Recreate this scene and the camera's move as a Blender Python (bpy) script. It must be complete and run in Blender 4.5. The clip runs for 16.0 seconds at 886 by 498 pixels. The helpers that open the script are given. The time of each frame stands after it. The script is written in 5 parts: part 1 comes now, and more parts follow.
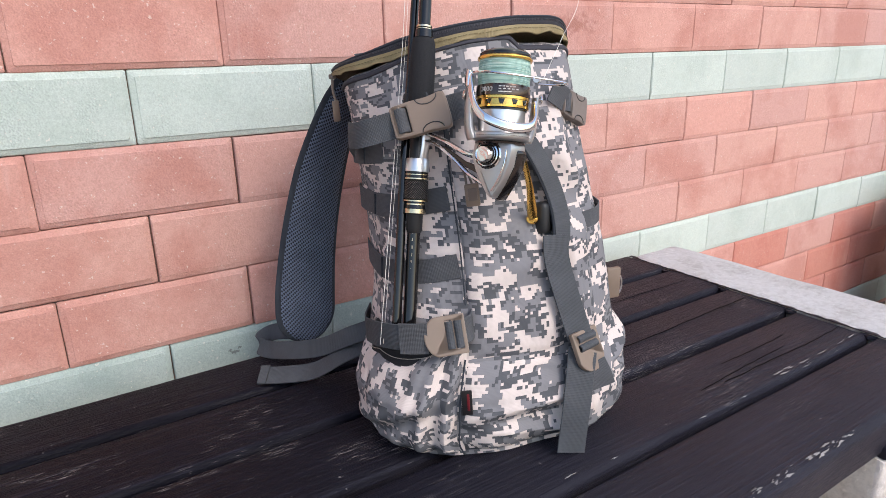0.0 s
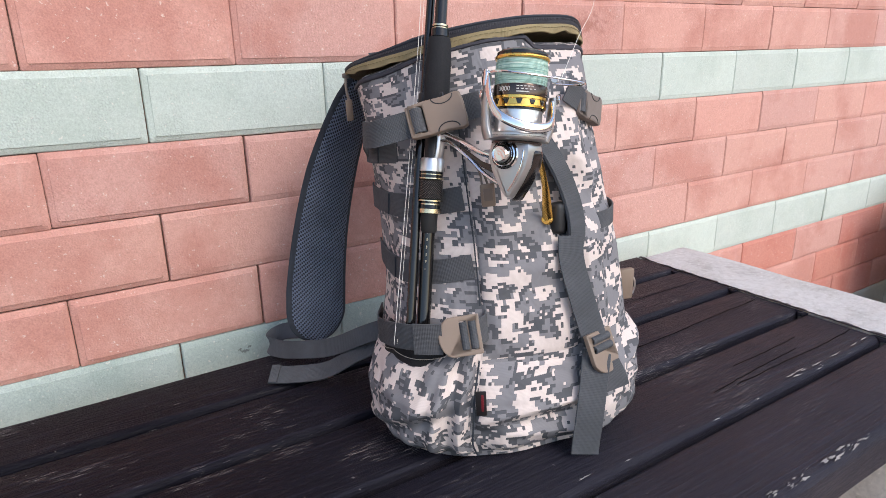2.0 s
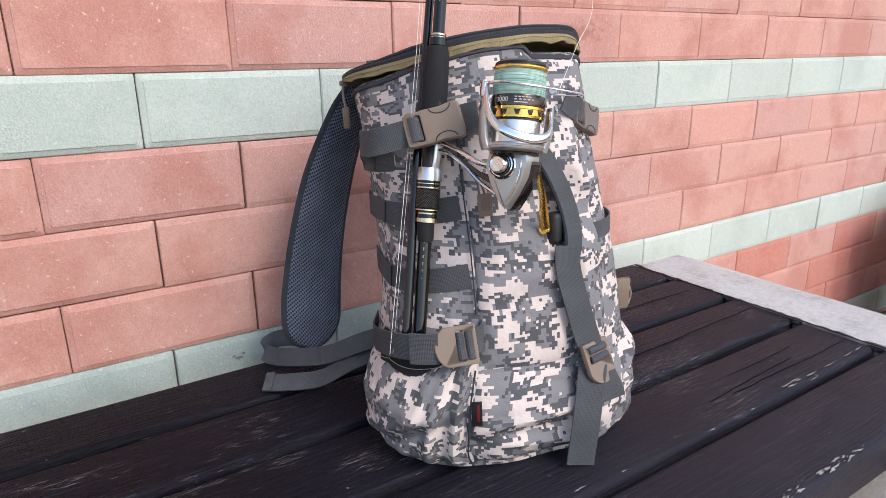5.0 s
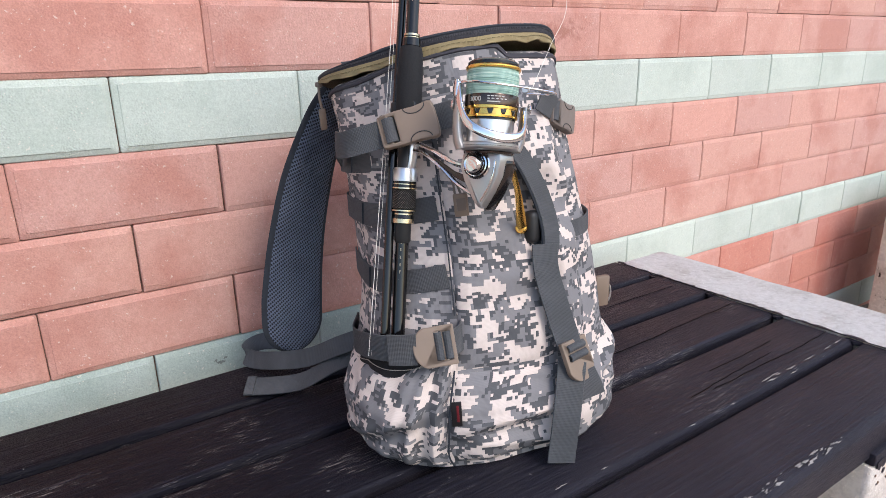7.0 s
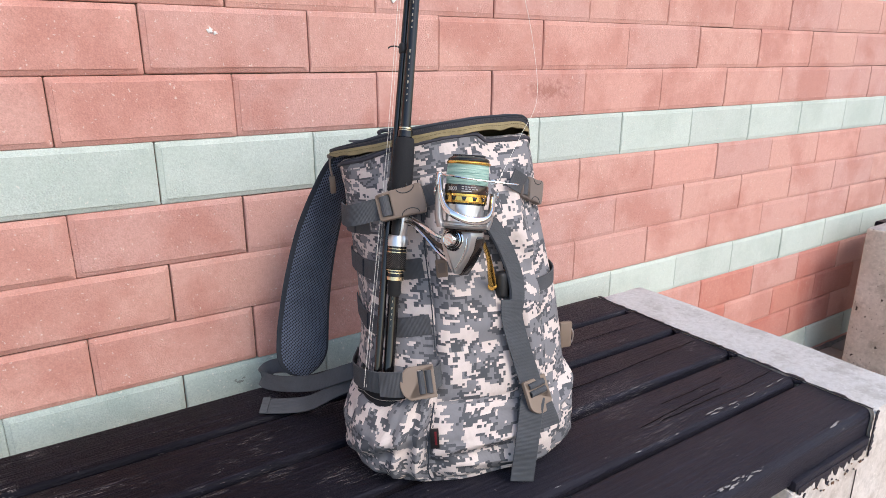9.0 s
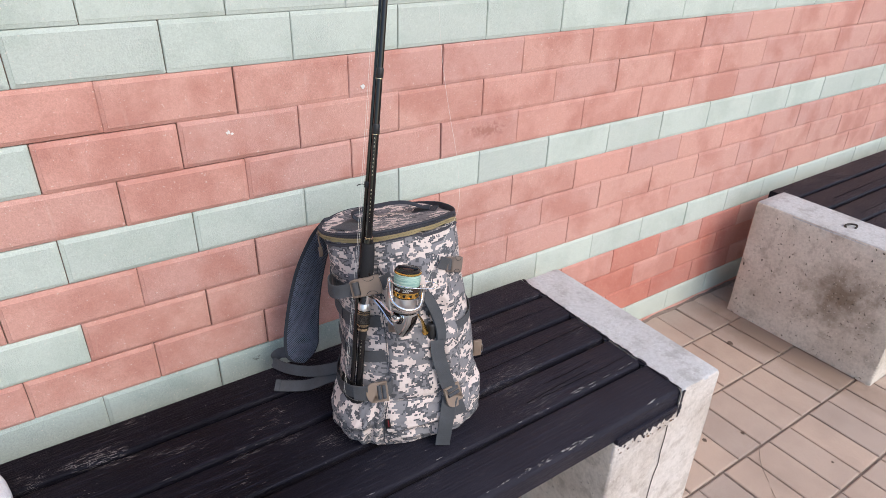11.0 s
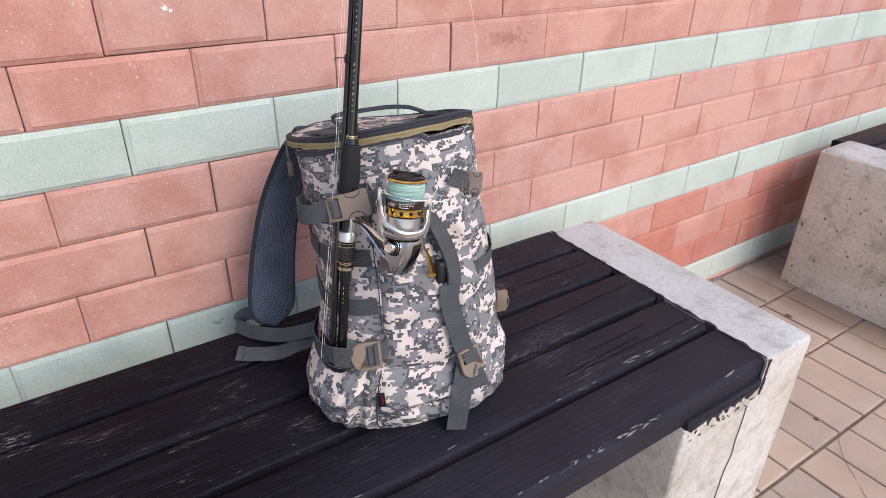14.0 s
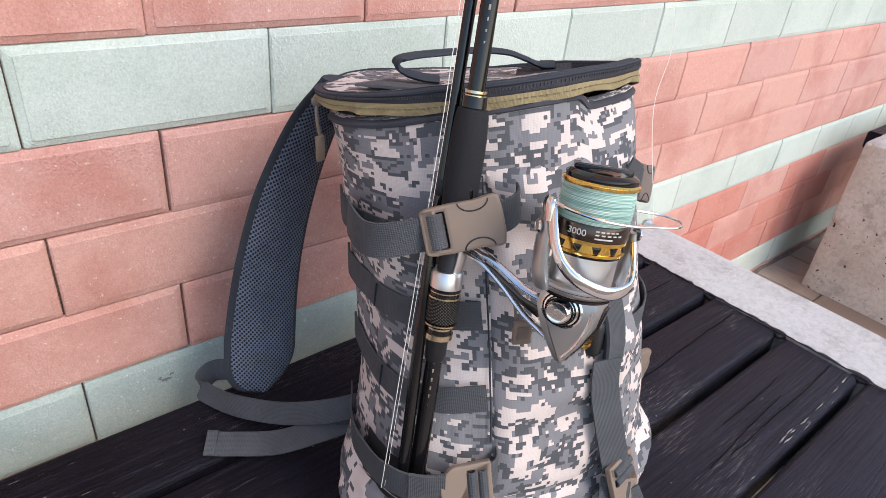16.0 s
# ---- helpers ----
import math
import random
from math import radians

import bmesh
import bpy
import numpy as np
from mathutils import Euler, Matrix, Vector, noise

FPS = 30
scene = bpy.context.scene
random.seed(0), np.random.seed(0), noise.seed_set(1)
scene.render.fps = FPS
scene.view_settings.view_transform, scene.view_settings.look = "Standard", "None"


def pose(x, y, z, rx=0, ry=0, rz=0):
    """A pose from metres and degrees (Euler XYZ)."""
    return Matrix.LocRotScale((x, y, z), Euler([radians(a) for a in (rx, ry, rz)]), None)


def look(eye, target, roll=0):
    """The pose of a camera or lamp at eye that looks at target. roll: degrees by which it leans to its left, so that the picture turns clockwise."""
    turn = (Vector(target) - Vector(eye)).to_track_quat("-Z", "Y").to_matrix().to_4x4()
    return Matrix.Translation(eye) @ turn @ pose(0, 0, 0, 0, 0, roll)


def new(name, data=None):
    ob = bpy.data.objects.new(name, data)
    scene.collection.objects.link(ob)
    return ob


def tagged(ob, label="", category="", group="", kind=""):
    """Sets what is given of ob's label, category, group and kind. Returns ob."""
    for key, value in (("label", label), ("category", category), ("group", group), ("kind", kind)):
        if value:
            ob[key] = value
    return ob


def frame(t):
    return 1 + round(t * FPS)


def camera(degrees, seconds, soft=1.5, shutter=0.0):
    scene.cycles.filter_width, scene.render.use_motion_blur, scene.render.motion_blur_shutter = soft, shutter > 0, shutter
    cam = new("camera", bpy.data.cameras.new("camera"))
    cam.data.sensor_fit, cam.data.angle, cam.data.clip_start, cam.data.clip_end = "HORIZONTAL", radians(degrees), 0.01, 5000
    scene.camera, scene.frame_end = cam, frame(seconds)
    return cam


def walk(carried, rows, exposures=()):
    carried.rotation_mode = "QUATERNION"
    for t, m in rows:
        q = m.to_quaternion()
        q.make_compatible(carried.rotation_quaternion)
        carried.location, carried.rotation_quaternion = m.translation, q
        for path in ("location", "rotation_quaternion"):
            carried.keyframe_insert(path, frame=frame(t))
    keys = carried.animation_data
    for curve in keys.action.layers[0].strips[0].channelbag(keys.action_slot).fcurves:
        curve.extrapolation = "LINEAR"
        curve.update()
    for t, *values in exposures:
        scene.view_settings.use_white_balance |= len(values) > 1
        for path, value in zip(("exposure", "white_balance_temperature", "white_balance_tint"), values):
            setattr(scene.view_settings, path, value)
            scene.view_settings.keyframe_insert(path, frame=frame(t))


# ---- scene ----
cam = camera(69.5, 16.0, soft=0.8)
PATH = [
    (0, (0.007, 0.01, 0.917), (1.039, 1.614, 0.315), -1.2),
    (0.5, (0.016, 0.008, 0.917), (1.058, 1.602, 0.305), -1.5),
    (1, (0.008, 0.005, 0.921), (1.045, 1.612, 0.333), -1.3),
    (1.5, (-0.003, 0.014, 0.92), (1.011, 1.632, 0.326), -1.3),
    (2, (-0.002, 0.019, 0.917), (1.023, 1.627, 0.314), -1.0),
    (2.5, (0.005, 0.013, 0.918), (1.065, 1.602, 0.322), -0.5),
    (3, (0.013, 0.014, 0.916), (1.078, 1.594, 0.307), -0.2),
    (3.5, (0.008, 0.008, 0.921), (1.074, 1.596, 0.336), -0.7),
    (4, (-0.004, 0.012, 0.924), (1.039, 1.617, 0.345), -0.5),
    (6.5, (0.007, 0.032, 0.919), (1.06, 1.618, 0.306), -0.8),
    (7, (0.01, 0.017, 0.922), (1.077, 1.601, 0.329), -1.1),
    (7.5, (0.011, 0.004, 0.925), (1.08, 1.589, 0.338), -1.3),
    (8, (0.009, -0.009, 0.93), (1.085, 1.582, 0.37), -0.6),
    (8.5, (-0.005, -0.042, 0.941), (1.044, 1.577, 0.412), -0.1),
    (11, (-0.127, -0.361, 1.497), (0.874, 1.08, 0.539), 1.7),
    (11.5, (-0.139, -0.374, 1.489), (0.954, 1.011, 0.548), 1.9),
    (12, (-0.147, -0.381, 1.494), (0.953, 1.013, 0.573), 2.0),
    (12.5, (-0.153, -0.375, 1.479), (0.95, 1.012, 0.552), 2.0),
    (13, (-0.132, -0.346, 1.437), (0.937, 1.084, 0.537), 1.7),
    (13.5, (-0.062, -0.257, 1.322), (0.96, 1.173, 0.368), 2.1),
    (14, (0.009, -0.155, 1.221), (0.989, 1.293, 0.25), 1.1),
    (14.5, (0.011, 0.029, 1.139), (1.128, 1.331, 0.11), 3.8),
    (15, (-0.007, 0.173, 1.108), (1.175, 1.4, 0.06), 4.4),
    (15.5, (0.005, 0.24, 1.078), (1.236, 1.412, 0.024), 7.1),
    (16, (0.062, 0.277, 1.067), (1.223, 1.546, 0.047), 6.3),
]
walk(cam, [(t, look(eye, target, roll)) for t, eye, target, roll in PATH],
     exposures=((0.0, -0.05), (8.5, -0.05), (11.0, -0.22), (13.5, -0.22), (14.5, -0.03), (16.0, 0.03)))


# ---- world and light ----
world = bpy.data.worlds.new("sky")
scene.world = world
world.use_nodes = True
wn, wl = world.node_tree.nodes, world.node_tree.links
sky = wn.new("ShaderNodeTexSky")
sky.sky_type, sky.sun_disc = "NISHITA", False
SUN_EL, SUN_AZ = radians(45), radians(168)   # azimuth clockwise from +y
sky.sun_elevation, sky.sun_rotation = SUN_EL, SUN_AZ
sky.air_density, sky.dust_density, sky.ozone_density = 1.0, 1.5, 1.0
bg = next(n for n in wn if n.type == "BACKGROUND")
wl.new(sky.outputs[0], bg.inputs[0])
bg.inputs[1].default_value = 0.29
sun_data = bpy.data.lights.new("sun", "SUN")
sun_data.energy, sun_data.angle, sun_data.color = 1.96, radians(24), (1.0, 0.93, 0.87)
sun = new("sun", sun_data)
sun_from = Vector((math.sin(SUN_AZ) * math.cos(SUN_EL), math.cos(SUN_AZ) * math.cos(SUN_EL), math.sin(SUN_EL)))
sun.matrix_world = look(sun_from * 10, (0, 0, 0))


# ---- materials ----
class Mat:
    """A node material with short helpers."""

    def __init__(self, name, rough=0.6, metal=0.0, spec=0.5):
        self.m = bpy.data.materials.new(name)
        self.m.use_nodes = True
        self.n, self.l = self.m.node_tree.nodes, self.m.node_tree.links
        self.p = next(n for n in self.n if n.type == "BSDF_PRINCIPLED")
        self.p.inputs["Roughness"].default_value = rough
        self.p.inputs["Metallic"].default_value = metal
        self.p.inputs["Specular IOR Level"].default_value = spec

    def put(self, value, socket):
        if hasattr(value, "is_output"):
            self.l.new(value, socket)
        elif isinstance(value, (tuple, list)):
            socket.default_value = (*value, 1.0) if len(value) == 3 and socket.type == "RGBA" else value
        else:
            socket.default_value = value

    def coord(self, kind="Object"):
        return self.n.new("ShaderNodeTexCoord").outputs[kind]

    def scaled(self, vec, scale):
        k = self.n.new("ShaderNodeMapping")
        self.put(vec, k.inputs["Vector"])
        k.inputs["Scale"].default_value = scale
        return k.outputs[0]

    def noise(self, vec, scale, detail=3.0, rough=0.55, dist=0.0):
        k = self.n.new("ShaderNodeTexNoise")
        self.put(vec, k.inputs["Vector"])
        for key, v in (("Scale", scale), ("Detail", detail), ("Roughness", rough), ("Distortion", dist)):
            k.inputs[key].default_value = v
        return k.outputs[0]

    def wave(self, vec, scale, dist=0.0, axis="X"):
        k = self.n.new("ShaderNodeTexWave")
        k.bands_direction = axis
        self.put(vec, k.inputs["Vector"])
        k.inputs["Scale"].default_value, k.inputs["Distortion"].default_value = scale, dist
        return k.outputs["Fac"]

    def ramp(self, fac, stops, mode="LINEAR"):
        k = self.n.new("ShaderNodeValToRGB")
        k.color_ramp.interpolation = mode
        while len(k.color_ramp.elements) < len(stops):
            k.color_ramp.elements.new(0.5)
        for e, (at, c) in zip(k.color_ramp.elements, stops):
            e.position, e.color = at, (*c, 1.0) if isinstance(c, tuple) else (c, c, c, 1.0)
        self.put(fac, k.inputs[0])
        return k.outputs[0]

    def mix(self, fac, a, b, blend="MIX"):
        k = self.n.new("ShaderNodeMix")
        k.data_type, k.blend_type = "RGBA", blend
        for v, i in ((fac, 0), (a, 6), (b, 7)):
            self.put(v, k.inputs[i])
        return k.outputs[2]

    def math(self, op, a, b=0.0):
        k = self.n.new("ShaderNodeMath")
        k.operation = op
        self.put(a, k.inputs[0]), self.put(b, k.inputs[1])
        return k.outputs[0]

    def snap(self, vec, step):
        k = self.n.new("ShaderNodeVectorMath")
        k.operation = "SNAP"
        self.put(vec, k.inputs[0])
        k.inputs[1].default_value = (step, step, 1.0)
        return k.outputs[0]

    def random(self):
        return self.n.new("ShaderNodeObjectInfo").outputs["Random"]

    def island(self):
        return self.n.new("ShaderNodeNewGeometry").outputs["Random Per Island"]

    def hsv(self, color, h=0.5, s=1.0, v=1.0):
        k = self.n.new("ShaderNodeHueSaturation")
        for key, x in (("Hue", h), ("Saturation", s), ("Value", v), ("Color", color)):
            self.put(x, k.inputs[key])
        return k.outputs[0]

    def bump(self, height, strength=0.3, dist=0.002, after=None):
        k = self.n.new("ShaderNodeBump")
        k.inputs["Strength"].default_value, k.inputs["Distance"].default_value = strength, dist
        self.put(height, k.inputs["Height"])
        if after is not None:
            self.put(after, k.inputs["Normal"])
        return k.outputs[0]

    def done(self, color=None, rough=None, normal=None):
        for v, key in ((color, "Base Color"), (rough, "Roughness"), (normal, "Normal")):
            if v is not None:
                self.put(v, self.p.inputs[key])
        return self.m


def brick_mat(name, base, stain, per_island=False, rough=0.10, smudge=None):
    m = Mat(name, 0.85, spec=0.25)
    pos = m.n.new("ShaderNodeNewGeometry").outputs["Position"]
    rnd = m.island() if per_island else m.random()
    patch = m.noise(pos, 7.0, 4, 0.6)
    fine = m.noise(pos, 230, 3, 0.6)
    pore = m.noise(pos, 250, 2, 0.6)
    col = m.hsv(base, m.ramp(rnd, [(0, 0.497), (0.5, 0.502), (1, 0.499)]), m.ramp(rnd, [(0, 0.92), (1, 1.02)]), m.ramp(rnd, [(0, 0.93), (0.5, 1.0), (1, 1.04)]))
    col = m.mix(m.ramp(patch, [(0.45, 0.0), (0.64, 0.75)]), col, stain)
    col = m.mix(m.ramp(fine, [(0.35, 0.16), (0.6, 0.0)]), col, tuple(c * 0.6 for c in stain))
    sand = m.noise(pos, 520, 3, 0.75)
    col = m.hsv(col, 0.5, 1.0, m.ramp(sand, [(0.30, 0.84), (0.5, 1.0), (0.70, 1.13)]))
    speck = m.noise(pos, 210, 2, 0.5)
    col = m.mix(m.ramp(speck, [(0.69, 0.0), (0.73, 0.5)]), col, (0.74, 0.66, 0.58))
    drip = m.noise(m.scaled(pos, (60, 60, 6)), 1.0, 3, 0.6)
    col = m.mix(m.ramp(drip, [(0.62, 0.0), (0.78, 0.12)]), col, (0.78, 0.72, 0.66))
    col = m.mix(m.ramp(pore, [(0.22, 0.22), (0.29, 0.0)]), col, tuple(c * 0.5 for c in stain))
    if smudge:   # a rubbed, darker patch
        k = m.n.new("ShaderNodeVectorMath")
        k.operation = "DISTANCE"
        m.put(m.scaled(pos, (0.36, 1.0, 1.0)), k.inputs[0])
        k.inputs[1].default_value = (smudge[0] * 0.36, smudge[1], smudge[2])
        reach = m.math("ADD", k.outputs["Value"], m.math("MULTIPLY", m.math("SUBTRACT", m.noise(pos, 75, 4, 0.7), 0.5), 0.07))
        col = m.mix(m.ramp(reach, [(0.008, 0.9), (0.022, 0.0)]), col, tuple(c * 0.78 for c in stain))
    pebble = m.ramp(m.noise(pos, 400, 0, 0.5), [(0.36, 0.0), (0.78, 1.0)])
    bare = m.ramp(m.noise(pos, 16, 3, 0.6), [(0.44, 0.12), (0.66, 1.0)])
    b1 = m.bump(m.math('ADD', m.math("MULTIPLY", fine, 0.5), m.math("MULTIPLY", pebble, bare)), 0.65, 0.0009)
    b2 = m.bump(m.noise(pos, 30, 2, 0.5), rough, 0.0030, b1)
    m.p.inputs["Sheen Weight"].default_value, m.p.inputs["Sheen Roughness"].default_value = 0.08, 0.5
    return m.done(col, m.ramp(fine, [(0.3, 0.95), (0.7, 0.7)]), b2)


RED, RED_STAIN = (0.60, 0.322, 0.264), (0.475, 0.212, 0.168)
GREEN, GREEN_STAIN = (0.53, 0.585, 0.522), (0.44, 0.50, 0.44)
M_RED = brick_mat("red brick", RED, RED_STAIN, smudge=(0.918, 0.95, 0.955))
M_DEEP = brick_mat("deep red brick", (0.55, 0.22, 0.165), (0.45, 0.15, 0.11))
M_GREEN = brick_mat("pale green brick", GREEN, GREEN_STAIN)
# darker, rougher green for the left bricks of the course behind the seat
M_GREEN_DARK = brick_mat("darker green brick", (0.385, 0.45, 0.41), (0.295, 0.36, 0.325), False, 0.3)
M_RED_FAR = brick_mat("red brick field", RED, RED_STAIN, True)
M_GREEN_FAR = brick_mat("pale green brick field", GREEN, GREEN_STAIN, True)


def mortar_mat():
    m = Mat("mortar", 0.95, spec=0.1)
    p = m.coord()
    n = m.noise(p, 120, 4, 0.7)
    return m.done(m.ramp(n, [(0.3, (0.10, 0.058, 0.046)), (0.7, (0.27, 0.18, 0.145))]), None, m.bump(n, 0.6, 0.002))


M_MORTAR = mortar_mat()


def paver_mat(name="paver", per_island=False):
    m = Mat(name, 0.8, spec=0.3)
    pos = m.n.new("ShaderNodeNewGeometry").outputs["Position"]
    rnd = m.island() if per_island else m.random()
    col = m.hsv((0.46, 0.355, 0.285), 0.5, m.ramp(rnd, [(0, 0.85), (1, 1.05)]), m.ramp(rnd, [(0, 0.86), (1, 1.08)]))
    big = m.noise(pos, 3.5, 4, 0.6)
    col = m.mix(m.ramp(big, [(0.45, 0.0), (0.72, 0.5)]), col, (0.27, 0.20, 0.16))
    fine = m.noise(pos, 260, 3, 0.7)
    col = m.mix(m.ramp(fine, [(0.3, 0.3), (0.55, 0.0)]), col, (0.2, 0.14, 0.11))
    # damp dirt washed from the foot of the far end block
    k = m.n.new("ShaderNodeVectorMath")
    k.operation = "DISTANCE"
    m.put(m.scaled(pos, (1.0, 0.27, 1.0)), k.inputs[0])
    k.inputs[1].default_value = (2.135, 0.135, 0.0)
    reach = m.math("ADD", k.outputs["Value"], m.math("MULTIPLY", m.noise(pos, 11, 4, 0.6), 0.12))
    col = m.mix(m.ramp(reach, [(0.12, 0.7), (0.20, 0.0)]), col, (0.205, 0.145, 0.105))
    return m.done(col, m.ramp(big, [(0.3, 0.85), (0.7, 0.6)]), m.bump(fine, 0.4, 0.001))


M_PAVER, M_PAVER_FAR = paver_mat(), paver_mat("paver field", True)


def ground_mat():
    m = Mat("joint sand", 0.95, spec=0.1)
    p = m.coord()
    n = m.noise(p, 90, 4, 0.7)
    return m.done(m.ramp(n, [(0.3, (0.13, 0.10, 0.082)), (0.7, (0.28, 0.22, 0.185))]), None, m.bump(n, 0.6, 0.002))


M_GROUND = ground_mat()


def wood_mat():
    m = Mat("black brown painted wood", 0.5, spec=0.09)
    p = m.coord()
    grain = m.noise(m.scaled(p, (6, 170, 170)), 1.0, 5, 0.7, 0.4)
    blot = m.noise(p, 7, 3, 0.6)
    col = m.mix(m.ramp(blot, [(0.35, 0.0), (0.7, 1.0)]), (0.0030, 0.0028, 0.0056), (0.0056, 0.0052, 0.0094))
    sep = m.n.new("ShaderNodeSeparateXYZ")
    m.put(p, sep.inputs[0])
    worn_sheen = m.math("MULTIPLY", m.ramp(m.math("MULTIPLY", sep.outputs[0], 0.8), [(0.06, 0.0), (0.30, 1.0)]), m.ramp(m.noise(p, 9, 4, 0.65), [(0.3, 0.72), (0.65, 1.0)]))
    worn_sheen = m.math("MULTIPLY", worn_sheen, m.ramp(sep.outputs[1], [(0.30, 1.0), (0.62, 0.50)]))
    col = m.mix(worn_sheen, col, (0.0250, 0.0236, 0.0330))   # dull wear plus painted bluish sky reflection at that end, most along the front
    scratch = m.noise(m.scaled(p, (48, 1050, 1050)), 1.0, 2, 0.6)
    patch = m.noise(m.scaled(p, (0.8, 2.0, 1)), 6.1, 4, 0.65)
    mask = m.math("MULTIPLY", m.ramp(scratch, [(0.60, 0.0), (0.62, 1.0)]), m.ramp(patch, [(0.565, 0.0), (0.625, 0.85)]))
    stray = m.noise(m.scaled(p, (30, 800, 800)), 1.3, 1, 0.5)
    mask = m.math("MAXIMUM", mask, m.ramp(stray, [(0.765, 0.0), (0.775, 0.6)]))
    mask = m.math("MULTIPLY", mask, m.math("SUBTRACT", 1.0, m.math("MULTIPLY", worn_sheen, 0.96)))
    col = m.mix(mask, col, (0.36, 0.32, 0.31))
    col = m.mix(m.ramp(grain, [(0.55, 0.0), (0.70, 0.42)]), col, (0.036, 0.036, 0.056))
    dots = m.noise(p, 150, 1, 0.4)
    col = m.mix(m.ramp(dots, [(0.79, 0.0), (0.81, 0.3)]), col, (0.5, 0.46, 0.44))
    b = m.bump(grain, 1.0, 0.0030)
    b = m.bump(m.noise(p, 45, 3, 0.6), 0.25, 0.002, b)
    return m.done(col, m.ramp(blot, [(0.3, 0.28), (0.7, 0.42)]), b)


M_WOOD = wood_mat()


def concrete_mat(name, base, dirt, amount=0.5, pits=True, blotch=None):
    m = Mat(name, 0.88, spec=0.25)
    p = m.n.new("ShaderNodeNewGeometry").outputs["Position"]
    big = m.noise(p, 4.2, 5, 0.62)
    fine = m.noise(p, 75, 6, 0.75)
    spot = m.noise(p, 17, 5, 0.7)
    col = m.mix(m.ramp(big, [(0.45, 0.0), (0.66, amount)]), base, dirt)
    col = m.mix(m.ramp(fine, [(0.32, 0.35), (0.55, 0.0)]), col, tuple(c * 0.5 for c in dirt))
    col = m.mix(m.ramp(spot, [(0.53, 0.0), (0.64, amount)]), col, tuple(c * 0.72 for c in dirt))
    h = m.math('ADD', fine, spot)
    if blotch:
        k = m.n.new("ShaderNodeVectorMath")
        k.operation = "DISTANCE"
        m.put(p, k.inputs[0])
        k.inputs[1].default_value = blotch
        reach = m.math("ADD", k.outputs["Value"], m.math("MULTIPLY", m.noise(p, 14, 5, 0.65), 0.3))
        col = m.mix(m.ramp(reach, [(0.17, 0.9), (0.31, 0.0)]), col, (0.20, 0.15, 0.105))
    if pits:
        v = m.noise(p, 105, 1, 0.3)
        pit = m.ramp(v, [(0.235, 1.0), (0.27, 0.0)])
        col = m.mix(pit, col, (0.06, 0.05, 0.04))
        h = m.math("SUBTRACT", h, m.math("MULTIPLY", pit, 2.0))
    grit = m.ramp(m.noise(p, 150, 2, 0.6), [(0.66, 0.0), (0.70, 0.5)])
    col = m.mix(grit, col, tuple(min(1.0, c * 1.3) for c in base))
    h = m.math("ADD", h, m.math("MULTIPLY", grit, 0.8))
    lumps = m.bump(m.noise(p, 30, 4, 0.6), 0.35, 0.006)
    return m.done(col, None, m.bump(h, 0.8, 0.003, lumps))


M_CONCRETE = concrete_mat("raw concrete", (0.68, 0.62, 0.54), (0.49, 0.42, 0.34), 0.6, True, (2.175, 0.43, 0.27))
M_PAINTED = concrete_mat("worn white paint on concrete", (0.63, 0.575, 0.53), (0.42, 0.345, 0.28), 0.42, False)
M_TOPPAINT = concrete_mat("pale grey paint on concrete", (0.52, 0.52, 0.52), (0.38, 0.355, 0.335), 0.45, False)


